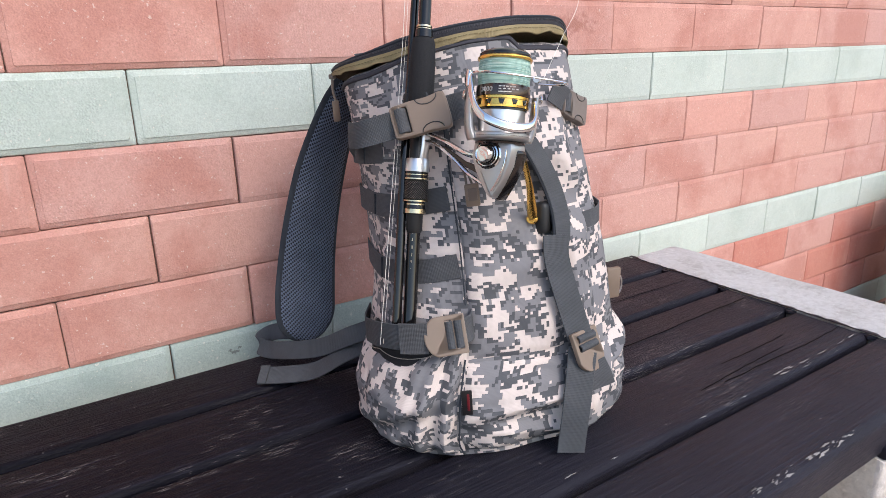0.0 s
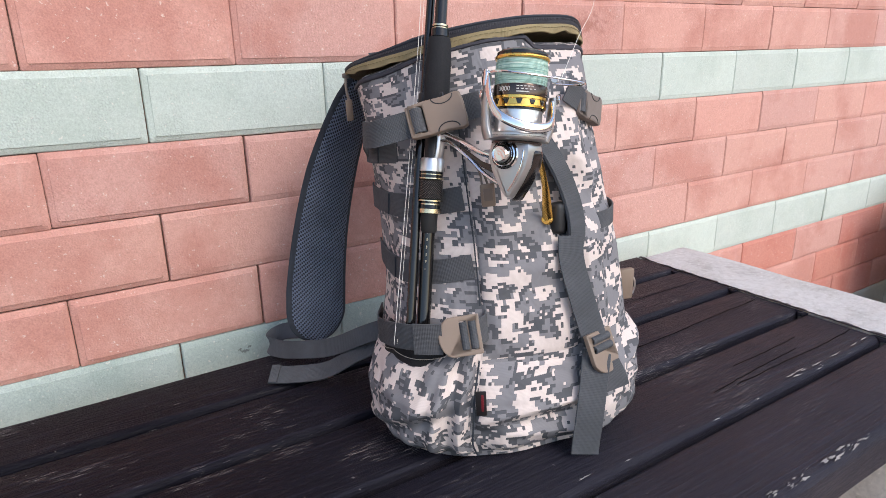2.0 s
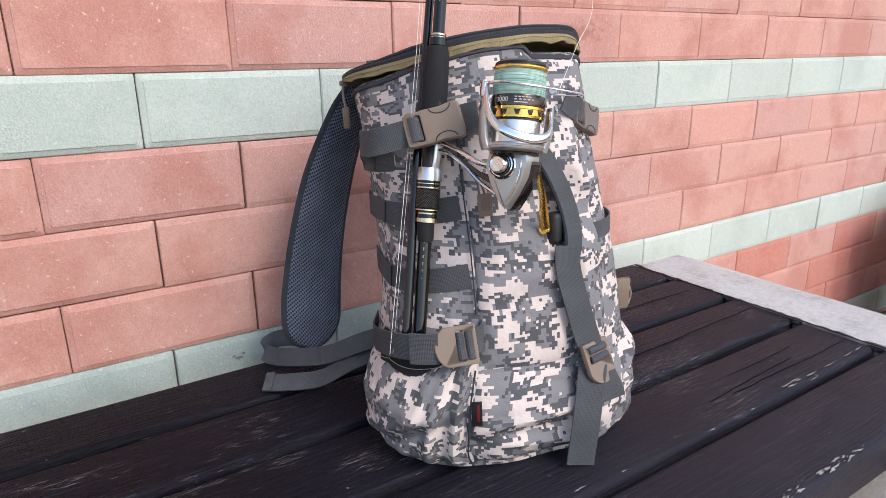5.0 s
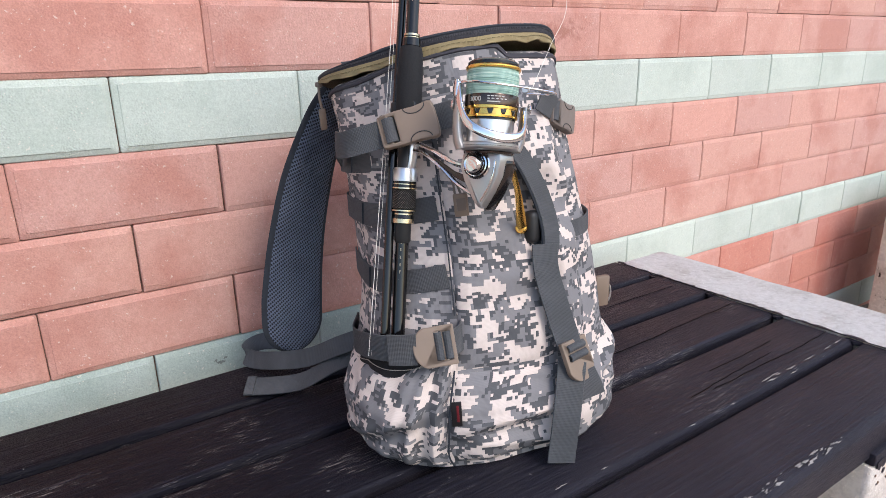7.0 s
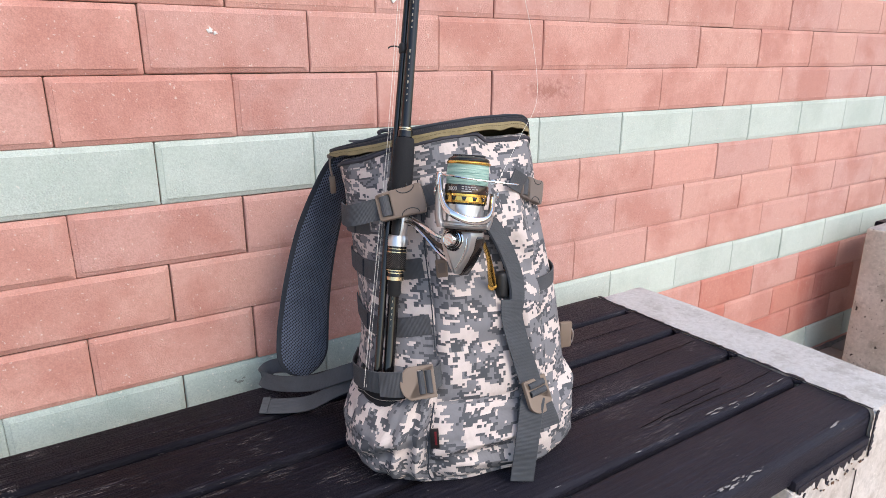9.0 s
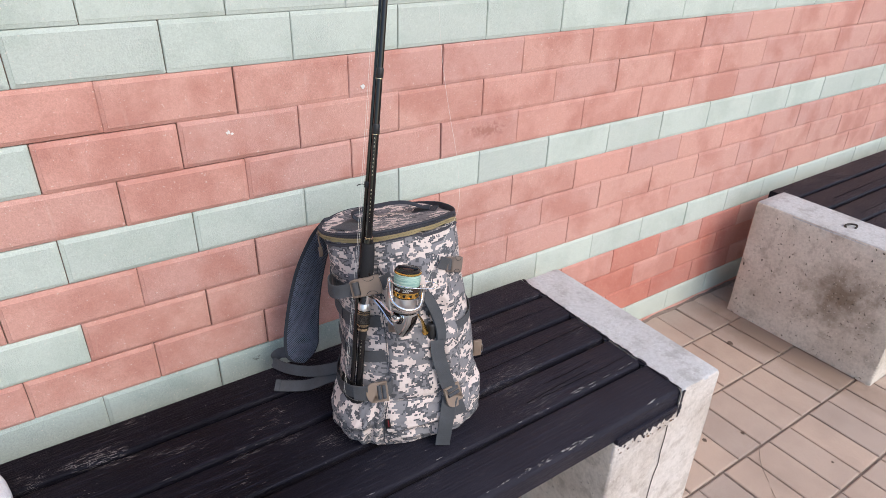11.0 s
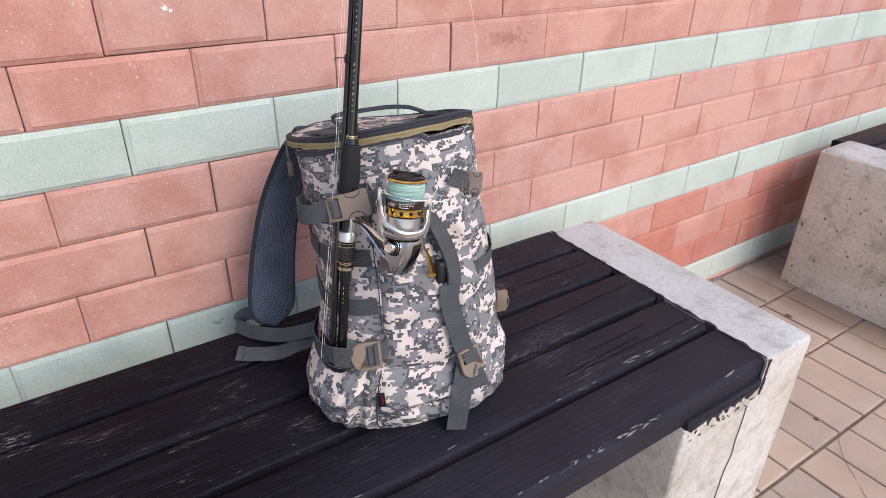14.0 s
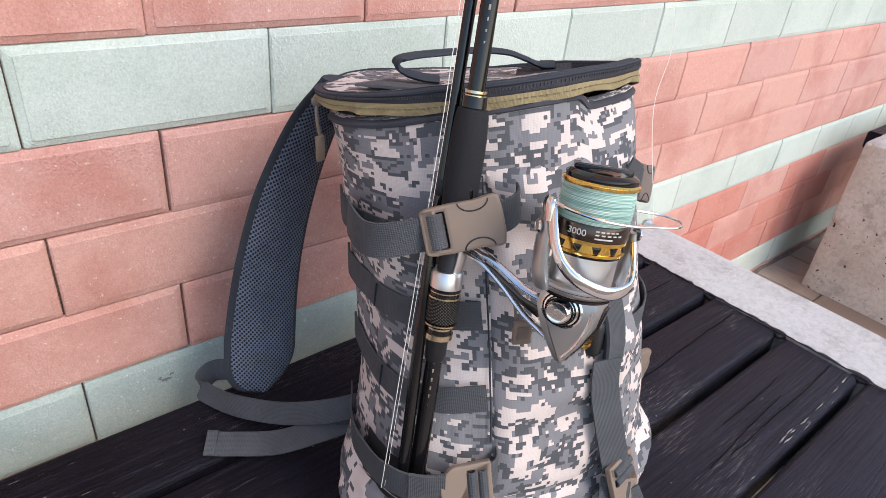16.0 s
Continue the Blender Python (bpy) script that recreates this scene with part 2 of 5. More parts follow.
def camo_mat():
    m = Mat("digital camouflage polyester", 0.72, spec=0.35)
    uv = m.coord("UV")

    def cells(dx, dy):
        """The print's colour step at a point: small square cells in broad patches with stepped borders and loose single cells."""
        k = m.n.new("ShaderNodeVectorMath")
        m.put(uv, k.inputs[0])
        k.inputs[1].default_value = (dx, dy, 0)
        cell = m.snap(k.outputs[0], 0.0031)
        pair = m.snap(m.scaled(k.outputs[0], (0.5, 1.0, 1)), 0.0031)
        loose = m.n.new("ShaderNodeTexWhiteNoise")
        loose.noise_dimensions = "2D"
        m.put(cell, loose.inputs["Vector"])
        wide = m.noise(m.scaled(cell, (0.85, 1.0, 1)), 18.5, 1.0, 0.5)
        fine = m.math("ADD", m.noise(pair, 150, 0, 0.5), m.noise(m.scaled(cell, (0.6, 1.0, 1)), 75, 0, 0.5))
        v = m.math("ADD", wide, m.math("MULTIPLY", m.math("SUBTRACT", fine, 1.0), 0.20))
        # light and grey fields; a broken dark border lies between them
        other = m.noise(m.scaled(cell, (0.7, 1.3, 1)), 34.0, 0, 0.5)
        tone = m.ramp(v, [(0.0, 0.5), (0.385, 1.0), (0.495, 0.5), (0.655, 1.0)], "CONSTANT")
        near = m.ramp(m.math("ADD", v, m.math("MULTIPLY", other, 0.11)), [(0.0, 0.0), (0.370, 1.0), (0.437, 0.0), (0.540, 1.0), (0.602, 0.0), (0.695, 1.0), (0.745, 0.0)], "CONSTANT")
        tone = m.mix(m.math("MULTIPLY", near, m.math("GREATER_THAN", other, 0.44)), tone, (0.1, 0.1, 0.1))
        tone = m.mix(m.math("GREATER_THAN", loose.outputs["Value"], 0.978), tone, (0.1, 0.1, 0.1))
        return m.mix(m.math("LESS_THAN", loose.outputs["Value"], 0.022), tone, (1.0, 1.0, 1.0))

    step = cells(0, 0)
    col = m.ramp(step, [(0.0, (0.078, 0.080, 0.088)), (0.3, (0.192, 0.186, 0.196)), (0.8, (0.62, 0.53, 0.49))], "CONSTANT")
    rim = m.math("ABSOLUTE", m.math("SUBTRACT", step, cells(-0.0004, 0.0004)))
    col = m.mix(m.ramp(rim, [(0.0, 0.0), (0.3, 0.55)], "CONSTANT"), col, (0.05, 0.047, 0.05))
    wx, wy = m.wave(uv, 260, 0, "X"), m.wave(uv, 260, 0, "Y")
    weave = m.math("ADD", wx, wy)
    col = m.mix(m.ramp(weave, [(0.2, 0.12), (1.0, 0.0)]), col, (0.05, 0.045, 0.045))
    n = m.bump(weave, 0.15, 0.0004)
    n = m.bump(m.noise(m.scaled(uv, (1.0, 0.7, 1)), 15, 3, 0.5, 1.2), 0.6, 0.010, n)
    return m.done(col, 0.72, n)


M_CAMO = camo_mat()


def cloth_mat(name, base, scale=300.0, rough=0.75, strength=0.4, axis="Y"):
    m = Mat(name, rough, spec=0.35)
    uv = m.coord("UV")
    w = m.wave(uv, scale, 0.3, axis)
    w2 = m.wave(uv, scale * 0.8, 0.3, "X" if axis == "Y" else "Y")
    col = m.mix(m.ramp(w, [(0.0, 0.0), (1.0, 0.6)]), base, tuple(c * 0.62 for c in base))
    col = m.mix(m.ramp(m.noise(uv, 30, 3, 0.6), [(0.4, 0.0), (0.8, 0.35)]), col, tuple(min(1, c * 1.6) for c in base))
    return m.done(col, rough, m.bump(m.math("ADD", w, w2), strength, 0.0006))


M_WEB = cloth_mat("grey nylon webbing", (0.068, 0.072, 0.079), 230)
M_WEBDARK = cloth_mat("dark grey nylon webbing", (0.076, 0.078, 0.084), 230)
M_EDGE = cloth_mat("blue grey strap binding", (0.024, 0.029, 0.038), 300)
M_BIND = cloth_mat("blue grey binding tape", (0.030, 0.034, 0.043), 300)
M_PIPING = cloth_mat("dark grey zip tape", (0.048, 0.047, 0.058), 330)
M_KHAKI = cloth_mat("khaki binding tape", (0.31, 0.245, 0.13), 420)
M_CREAM = cloth_mat("cream piping", (0.34, 0.30, 0.26), 300)
M_LINING = cloth_mat("olive brown lining", (0.115, 0.094, 0.056), 260)
M_BLACKMESH = cloth_mat("black pocket net", (0.014, 0.014, 0.016), 420)


def mesh_mat():
    m = Mat("blue grey spacer mesh", 0.7, spec=0.35)
    uv = m.coord("UV")
    rot = m.n.new("ShaderNodeMapping")
    m.put(uv, rot.inputs["Vector"])
    rot.inputs["Rotation"].default_value = (0, 0, radians(38))
    a, b = m.wave(rot.outputs[0], 100, 0, "X"), m.wave(rot.outputs[0], 68, 0, "Y")
    h = m.math("MULTIPLY", a, b)
    hole = m.ramp(h, [(0.14, 0.0), (0.36, 1.0)])
    shade = m.noise(uv, 18, 2, 0.5)
    base = m.mix(m.ramp(shade, [(0.35, 0.0), (0.7, 1.0)]), (0.145, 0.17, 0.23), (0.10, 0.12, 0.17))
    col = m.mix(hole, base, (0.010, 0.012, 0.017))
    return m.done(col, 0.7, m.bump(m.math("SUBTRACT", 1.0, h), 0.8, 0.0015))


M_MESH = mesh_mat()


def plain(name, base, rough=0.4, metal=0.0, grain=0.0, spec=0.5, scale=180.0):
    m = Mat(name, rough, metal, spec)
    p = m.coord()
    n = m.noise(p, scale, 3, 0.6)
    col = m.mix(m.ramp(m.noise(p, 35, 3, 0.6), [(0.35, 0.0), (0.75, 0.0 if metal > 0.5 else 0.3)]), base, tuple(c * 0.7 for c in base))
    return m.done(col, m.ramp(n, [(0.3, max(0.02, rough - 0.07)), (0.7, rough + 0.07)]) if metal < 0.5 else rough, m.bump(n, grain, 0.0006) if grain else None)


M_TEETH = plain("dark moulded zip teeth", (0.052, 0.050, 0.058), 0.5)
M_STITCH = plain("olive thread", (0.16, 0.13, 0.06), 0.7)
M_TAN = plain("tan moulded plastic", (0.215, 0.158, 0.118), 0.5, 0, 0.1)
M_BROWNPL = plain("grey brown moulded plastic", (0.16, 0.125, 0.105), 0.5, 0, 0.1)
M_RED_TAG = plain("dark red woven tag", (0.17, 0.012, 0.018), 0.6)
M_BLACKTAG = plain("black woven tag", (0.012, 0.010, 0.011), 0.6)
M_STEEL = plain("brushed silver metal", (0.72, 0.71, 0.71), 0.34, 1.0)
M_CHROME = plain("polished steel", (0.80, 0.80, 0.80), 0.10, 1.0)
M_GREYMET = plain("silver grey reel housing", (0.48, 0.465, 0.455), 0.34, 0.85)
M_GOLD = plain("gold anodised metal", (0.80, 0.50, 0.13), 0.22, 1.0)
M_BRASS = plain("pale gold ring metal", (0.62, 0.52, 0.36), 0.22, 1.0)
M_GLOSS = plain("glossy black lacquer", (0.006, 0.0056, 0.006), 0.09)
M_BLACK = plain("matt black plastic", (0.012, 0.012, 0.013), 0.5)
M_EVA = plain("dark foam grip", (0.015, 0.015, 0.017), 0.8, 0, 0.5, 0.3, 600)
M_BRONZE = plain("dark bronze spool band", (0.10, 0.075, 0.065), 0.2, 0.9)
M_PRINT = plain("pale grey print", (0.55, 0.53, 0.5), 0.5)
M_NYLON = plain("pale fishing line", (0.75, 0.72, 0.66), 0.35)
M_WHITE = plain("white dropping", (0.75, 0.73, 0.7), 0.8)
M_CHIP = plain("bare grey undercoat", (0.27, 0.255, 0.25), 0.8, 0, 0.4)
M_RUST = plain("rusty brown stain", (0.16, 0.085, 0.05), 0.85, 0, 0.4)
M_SCUFF = plain("grey scuff", (0.16, 0.18, 0.165), 0.9)
M_GAP = plain("open drying crack", (0.0022, 0.002, 0.002), 0.9, 0, 0, 0.1)
M_WORN = plain("worn pale gold print", (0.34, 0.29, 0.21), 0.45)
M_TRIM = plain("dark chrome", (0.07, 0.06, 0.056), 0.14, 0.9)
M_POUCH = cloth_mat("white cotton cloth", (0.70, 0.71, 0.74), 260, 0.8, 0.2)
M_TWIG = plain("dry brown dirt", (0.11, 0.075, 0.055), 0.9)
M_CRACK = plain("dark crack", (0.035, 0.03, 0.026), 0.9)


def knurl_mat():
    m = Mat("black knurled metal", 0.35, 0.6)
    p = m.coord()
    waves = []
    for turn in (42, -42):
        k = m.n.new("ShaderNodeMapping")
        m.put(p, k.inputs["Vector"])
        k.inputs["Rotation"].default_value = (0, radians(turn), 0)
        waves.append(m.wave(k.outputs[0], 190, 0, "X"))
    h = m.math("MULTIPLY", waves[0], waves[1])
    return m.done(m.ramp(h, [(0.1, (0.012, 0.011, 0.011)), (0.7, (0.12, 0.105, 0.09))]), None, m.bump(h, 0.7, 0.0008))


M_KNURL = knurl_mat()


def braid_mat():
    m = Mat("mint green braided line", 0.6, spec=0.35)
    p = m.coord()
    w = m.wave(p, 330, 1.0, "Z")
    n = m.noise(m.scaled(p, (25, 25, 1100)), 1.0, 2, 0.6)
    col = m.ramp(n, [(0.32, (0.20, 0.36, 0.31)), (0.55, (0.40, 0.58, 0.50)), (0.72, (0.62, 0.72, 0.62))])
    return m.done(col, 0.6, m.bump(w, 0.6, 0.0006))


M_BRAID = braid_mat()


# ---- mesh helpers ----
def part(name, bm, material, parent=None, label="", smooth=True):
    """Links a bmesh as one mesh object under a thing or a part."""
    me = bpy.data.meshes.new(name)
    bmesh.ops.recalc_face_normals(bm, faces=bm.faces)
    bm.to_mesh(me)
    bm.free()
    me.materials.append(material)
    if smooth:
        for p in me.polygons:
            p.use_smooth = True
        me.set_sharp_from_angle(angle=radians(40))
    ob = new(name, me)
    if parent is not None:
        ob.parent = parent
    if label:
        ob["label"] = label
    return ob


def loft(rings, closed=True, caps=(True, True), uvs=None):
    """Joins rings of points to a skin. uvs: for each ring a list of (u, v), one more than its points if closed."""
    bm = bmesh.new()
    grid = [[bm.verts.new(p) for p in ring] for ring in rings]
    layer = bm.loops.layers.uv.new("UVMap") if uvs else None
    n = len(rings[0])
    for i in range(len(rings) - 1):
        for j in range(n if closed else n - 1):
            k = (j + 1) % n
            f = bm.faces.new((grid[i][j], grid[i][k], grid[i + 1][k], grid[i + 1][j]))
            if layer:
                for loop, (a, b) in zip(f.loops, ((i, j), (i, j + 1), (i + 1, j + 1), (i + 1, j))):
                    loop[layer].uv = uvs[a][b]
    if closed and caps[0]:
        bm.faces.new(grid[0])
    if closed and caps[1]:
        bm.faces.new(grid[-1])
    return bm


def smooth_path(points, steps=8):
    """Catmull-Rom through the points."""
    pts = [Vector(p) for p in points]
    pts = [pts[0] * 2 - pts[1]] + pts + [pts[-1] * 2 - pts[-2]]
    out = []
    for i in range(1, len(pts) - 2):
        a, b, c, d = pts[i - 1 : i + 3]
        for k in range(steps):
            t = k / steps
            out.append(0.5 * (2 * b + (c - a) * t + (2 * a - 5 * b + 4 * c - d) * t * t + (3 * b - 3 * c + d - a) * t ** 3))
    return out + [pts[-2]]


def tube(points, radius, n=10, squash=1.0, side=None):
    """A round or flattened bar along points; radius: a number or a function of 0 to 1."""
    pts = [Vector(p) for p in points]
    rings, up = [], Vector(side) if side else None
    for i, p in enumerate(pts):
        t = (pts[min(i + 1, len(pts) - 1)] - pts[max(i - 1, 0)]).normalized()
        if up is None:
            up = t.orthogonal()
        a = (up - up.dot(t) * t).normalized()
        up, b = (a if not side else up), t.cross(a)
        r = radius(i / (len(pts) - 1)) if callable(radius) else radius
        rings.append([p + r * (math.cos(w) * a + squash * math.sin(w) * b) for w in (2 * math.pi * k / n for k in range(n))])
    return loft(rings)


def ribbon(points, side, width, thick=0.0018, edge=0.25):
    """A webbing band along points. side: the direction of its width, one vector or one for each point; uv in metres."""
    pts = [Vector(p) for p in points]
    sides = [Vector(side)] * len(pts) if not isinstance(side[0], Vector) else side
    widths = width if isinstance(width, (list, tuple)) else [width] * len(pts)
    rings, uvs, run = [], [], 0.0
    for i, p in enumerate(pts):
        t = (pts[min(i + 1, len(pts) - 1)] - pts[max(i - 1, 0)]).normalized()
        s = (sides[i] - sides[i].dot(t) * t).normalized()
        nrm, h, w = t.cross(s), thick / 2, widths[i] / 2
        run += (p - pts[i - 1]).length if i else 0.0
        rings.append([p + s * w * x + nrm * h * y for x, y in ((-1, -edge), (-0.97, -1), (-0.5, -1), (0, -1), (0.5, -1), (0.97, -1), (1, -edge), (1, edge), (0.97, 1), (0.5, 1), (0, 1), (-0.5, 1), (-0.97, 1), (-1, edge))])
        uvs.append([(run, w * x) for x in (-1, -0.97, -0.5, 0, 0.5, 0.97, 1, 1, 0.97, 0.5, 0, -0.5, -0.97, -1, -1)])
    return loft(rings, uvs=uvs)


def lathe(profile, n=36):
    """Turns (radius, height) pairs about z."""
    return loft([[(r * math.cos(a), r * math.sin(a), z) for a in (2 * math.pi * k / n for k in range(n))] for r, z in profile])


def plate(outline, thick, bevel=0.0015, holes=()):
    """An extruded outline in the xy plane, centred on z = 0, with rounded rims. holes: outlines cut out, each bridged to the rim."""
    bm = bmesh.new()
    edges = []
    for loop in (outline, *holes):
        vs = [bm.verts.new((x, y, -thick / 2)) for x, y in loop]
        edges += [bm.edges.new((vs[i], vs[(i + 1) % len(vs)])) for i in range(len(vs))]
    bmesh.ops.triangle_fill(bm, use_beauty=True, edges=edges)
    base = list(bm.faces)
    top = bmesh.ops.extrude_face_region(bm, geom=base)
    bmesh.ops.translate(bm, vec=(0, 0, thick), verts=[g for g in top["geom"] if isinstance(g, bmesh.types.BMVert)])
    bmesh.ops.recalc_face_normals(bm, faces=bm.faces)
    bmesh.ops.dissolve_limit(bm, angle_limit=radians(2), verts=bm.verts, edges=bm.edges)
    sharp = [e for e in bm.edges if len(e.link_faces) == 2 and e.calc_face_angle() > radians(60)]
    bmesh.ops.bevel(bm, geom=sharp, offset=bevel, segments=2, affect="EDGES", profile=0.6)
    return bm


def rounded_box(size, bevel, segments=2, at=(0, 0, 0)):
    bm = bmesh.new()
    bmesh.ops.create_cube(bm, size=1.0)
    bmesh.ops.scale(bm, vec=size, verts=bm.verts)
    bmesh.ops.bevel(bm, geom=bm.edges[:], offset=bevel, segments=segments, affect="EDGES", profile=0.55)
    bmesh.ops.translate(bm, vec=at, verts=bm.verts)
    return bm


def moved(bm, m):
    bmesh.ops.transform(bm, matrix=m, verts=bm.verts)
    return bm


def merged(*bms):
    out = bmesh.new()
    for b in bms:
        me = bpy.data.meshes.new("piece")
        b.to_mesh(me)
        b.free()
        out.from_mesh(me)
        bpy.data.meshes.remove(me)
    return out


def frame_of(origin, x, z):
    """A placement with its x axis along x and its z axis as near z as it can be."""
    x = Vector(x).normalized()
    z = Vector(z)
    z = (z - z.dot(x) * x).normalized()
    m = Matrix((x, z.cross(x), z)).transposed().to_4x4()
    return Matrix.Translation(origin) @ m


def empty(name, m, label, category, group="", kind=""):
    ob = new(name)
    ob.empty_display_size = 0.05
    ob.matrix_basis = m
    return tagged(ob, label, category, group, kind)


def blob(radius, seed, n=14, rough=0.45):
    """An irregular flat patch outline."""
    rnd = random.Random(seed)
    return [(radius * (1 + rough * (rnd.random() - 0.5) * 2) * math.cos(a), radius * (1 + rough * (rnd.random() - 0.5) * 2) * math.sin(a)) for a in (2 * math.pi * k / n for k in range(n))]


# ---- wall ----
WALL_Y, PITCH, COURSE, ROW0 = 0.95, 0.2555, 0.098, 0.506   # ROW0: top of the course behind the seat
wall = part("wall_north", rounded_box((22.0, 0.24, 5.2), 0.004, 1, (3.0, WALL_Y + 0.0095 + 0.12, 2.48)), M_MORTAR, None, smooth=False)
tagged(wall, "long wall of salmon red bricks with pale green courses", "wall", kind="structure")


def brick_mesh(length, height, material, tight=False):
    """A brick face with a pressed, chamfered rim; its front lies at y = 0."""
    rings = []
    for inset, y in ((0.0, 0.012), (0.0, 0.0050), (0.0011, 0.0036), (0.0076, 0.0011), (0.0086, 0.0), (0.0200, 0.0)):
        w, h = length / 2 - inset, height / 2 - inset
        if tight:   # paint has run into the upright joints
            w, y = length / 2 - inset * 0.22, y * (0.5 if y < 0.01 else 1.0)
        c = 0.0018 if not tight else 0.0012
        rings.append([(-w + c, y, -h), (w - c, y, -h), (w, y, -h + c), (w, y, h - c), (w - c, y, h), (-w + c, y, h), (-w, y, h - c), (-w, y, -h + c)])
    bm = loft(rings, caps=(False, True))
    me = bpy.data.meshes.new("brick")
    bmesh.ops.recalc_face_normals(bm, faces=bm.faces)
    bm.to_mesh(me)
    bm.free()
    me.materials.append(material)
    return me


def is_green(row, x):
    """Courses count up from the one behind the seat (0); every fourth is green, and a broad band from the eighth up."""
    return row % 4 == 0 or 8 <= row <= 11 or (row in (2, 6) and x < -0.135)


brick_kinds = [tuple(brick_mesh(PITCH - 0.0014, COURSE - 0.0009, mat) for mat in (M_RED, M_GREEN, M_DEEP, M_GREEN_DARK)),
               tuple(brick_mesh(PITCH - 0.0015, COURSE - 0.0008, mat, True) for mat in (M_RED, M_GREEN, M_DEEP, M_GREEN_DARK))]
near_bricks, far_bricks = [], {True: [], False: []}
brick_rnd = random.Random(5)
for row in range(-5, 46):
    z = ROW0 + (row - 0.5) * COURSE
    shift = 0.1305 if row % 2 == 0 else 0.0008
    for k in range(-30, 52):
        x = shift + (k + 0.5) * PITCH
        near = -0.42 < x < 3.1 and -4 <= row <= 8
        if near:
            near_bricks.append((x, z, is_green(row, x)))
        else:
            far_bricks[is_green(row, x)].append((x, z))


# ---- ground ----
ground = part("ground", rounded_box((120, 120, 0.4), 0.01, 1, (0, -20, -0.206)), M_GROUND, None, smooth=False)
tagged(ground, "brown sand bed under beige paving stones", "ground", kind="structure")
PAVE_Y, PX, PY = 0.049, 0.1190, 0.2345
PAVE_X = {-1: 1.370, 0: 1.377, 1: 1.345, 2: 1.370, 3: 1.395}   # where a joint stands in each strip


def paver_mesh():
    rings = []
    for inset, z in ((0.0, -0.02), (0.0, -0.004), (0.0012, -0.0015), (0.0045, 0.0)):
        w, h = (PX - 0.005) / 2 - inset, (PY - 0.007) / 2 - inset
        rings.append([(-w, -h, z), (w, -h, z), (w, h, z), (-w, h, z)])
    bm = loft(rings, caps=(False, True))
    me = bpy.data.meshes.new("paver")
    bmesh.ops.recalc_face_normals(bm, faces=bm.faces)
    bm.to_mesh(me)
    bm.free()
    me.materials.append(M_PAVER)
    return me


# ---- benches ----
SEAT = 0.492


def plank(name, x0, x1, y0, y1, parent, seed, rf=0.0085):
    """A seat board along x with rounded long edges, slightly bowed and rough at its ends."""
    rnd = random.Random(seed)
    h, r = 0.056, 0.007
    prof = []
    for cx, cz, a0, q in ((y1 - r, -r, 0, r), (y0 + rf, -rf, 90, rf), (y0 + r, -h + r, 180, r), (y1 - r, -h + r, 270, r)):
        prof += [(cx + q * math.cos(radians(a0 + a)), cz + q * math.sin(radians(a0 + a))) for a in (0, 22, 45, 68, 90)]
    rings = []
    n = 26
    for i in range(n + 1):
        t = i / n
        x = x0 + (x1 - x0) * t
        ragged = rnd.uniform(-0.004, 0.004) if i in (0, n) else 0.0
        dz, dy = 0.0012 * math.sin(seed + 5 * t), 0.0012 * math.sin(2.3 * seed + 4 * t)
        rings.append([(x + ragged + (rnd.uniform(-0.0025, 0.0025) if i in (0, n) else 0), y + dy + rnd.uniform(-0.0004, 0.0004), SEAT + z + dz + rnd.uniform(-0.0004, 0.0004)) for y, z in prof])
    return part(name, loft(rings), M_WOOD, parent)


def concrete_leg(x_out, x_in, x_ledge, y0, y1, top, parent, painted, seed):
    """An end block of a bench: a high rim from x_out to x_in and a lower ledge to x_ledge that carries the boards."""
    rnd = random.Random(seed)
    ledge = top - 0.062
    sgn = 1 if x_out > x_in else -1
    outline = [(x_out, 0.0), (x_out, top - 0.012), (x_out - sgn * 0.003, top - 0.0045), (x_out - sgn * 0.011, top), (x_in, top), (x_in, ledge), (x_ledge, ledge), (x_ledge, 0.0)]
    pts = []
    for i, (a, b) in enumerate(zip(outline, outline[1:] + outline[:1])):
        k = 8 if abs(a[0] - b[0]) + abs(a[1] - b[1]) > 0.03 else 2
        pts += [(a[0] + (b[0] - a[0]) * j / k, a[1] + (b[1] - a[1]) * j / k) for j in range(k)]
    cx = (x_out + x_ledge) / 2

    def ring(y, inset, wob):
        out = []
        for x, z in pts:
            out.append((x + (inset if x < cx else -inset) + rnd.uniform(-wob, wob), y + rnd.uniform(-wob, wob), max(0.0, z - (inset if z > 0.01 else 0)) + rnd.uniform(-wob, wob) * (z > 0.01)))
        return out

    depth = [(y0, 0.006, 0.0012), (y0 + 0.003, 0.002, 0.001), (y0 + 0.008, 0.0, 0.0012)]
    depth += [(y0 + (y1 - y0) * t, 0.0, 0.0015) for t in (0.15, 0.3, 0.45, 0.6, 0.75, 0.9)]
    depth += [(y1 - 0.006, 0.001, 0.001), (y1, 0.006, 0.001)]
    ob = part("end_block", loft([ring(*d) for d in depth]), M_CONCRETE, parent, "rough cast concrete end block")
    me = ob.data
    me.materials.append(M_PAINTED), me.materials.append(M_TOPPAINT)
    for p in me.polygons:
        if p.normal.z > 0.6 and p.center.z > ledge + 0.02:
            p.material_index = 2
        elif p.normal.y < -0.3 and painted:
            p.material_index = 1
    return ob


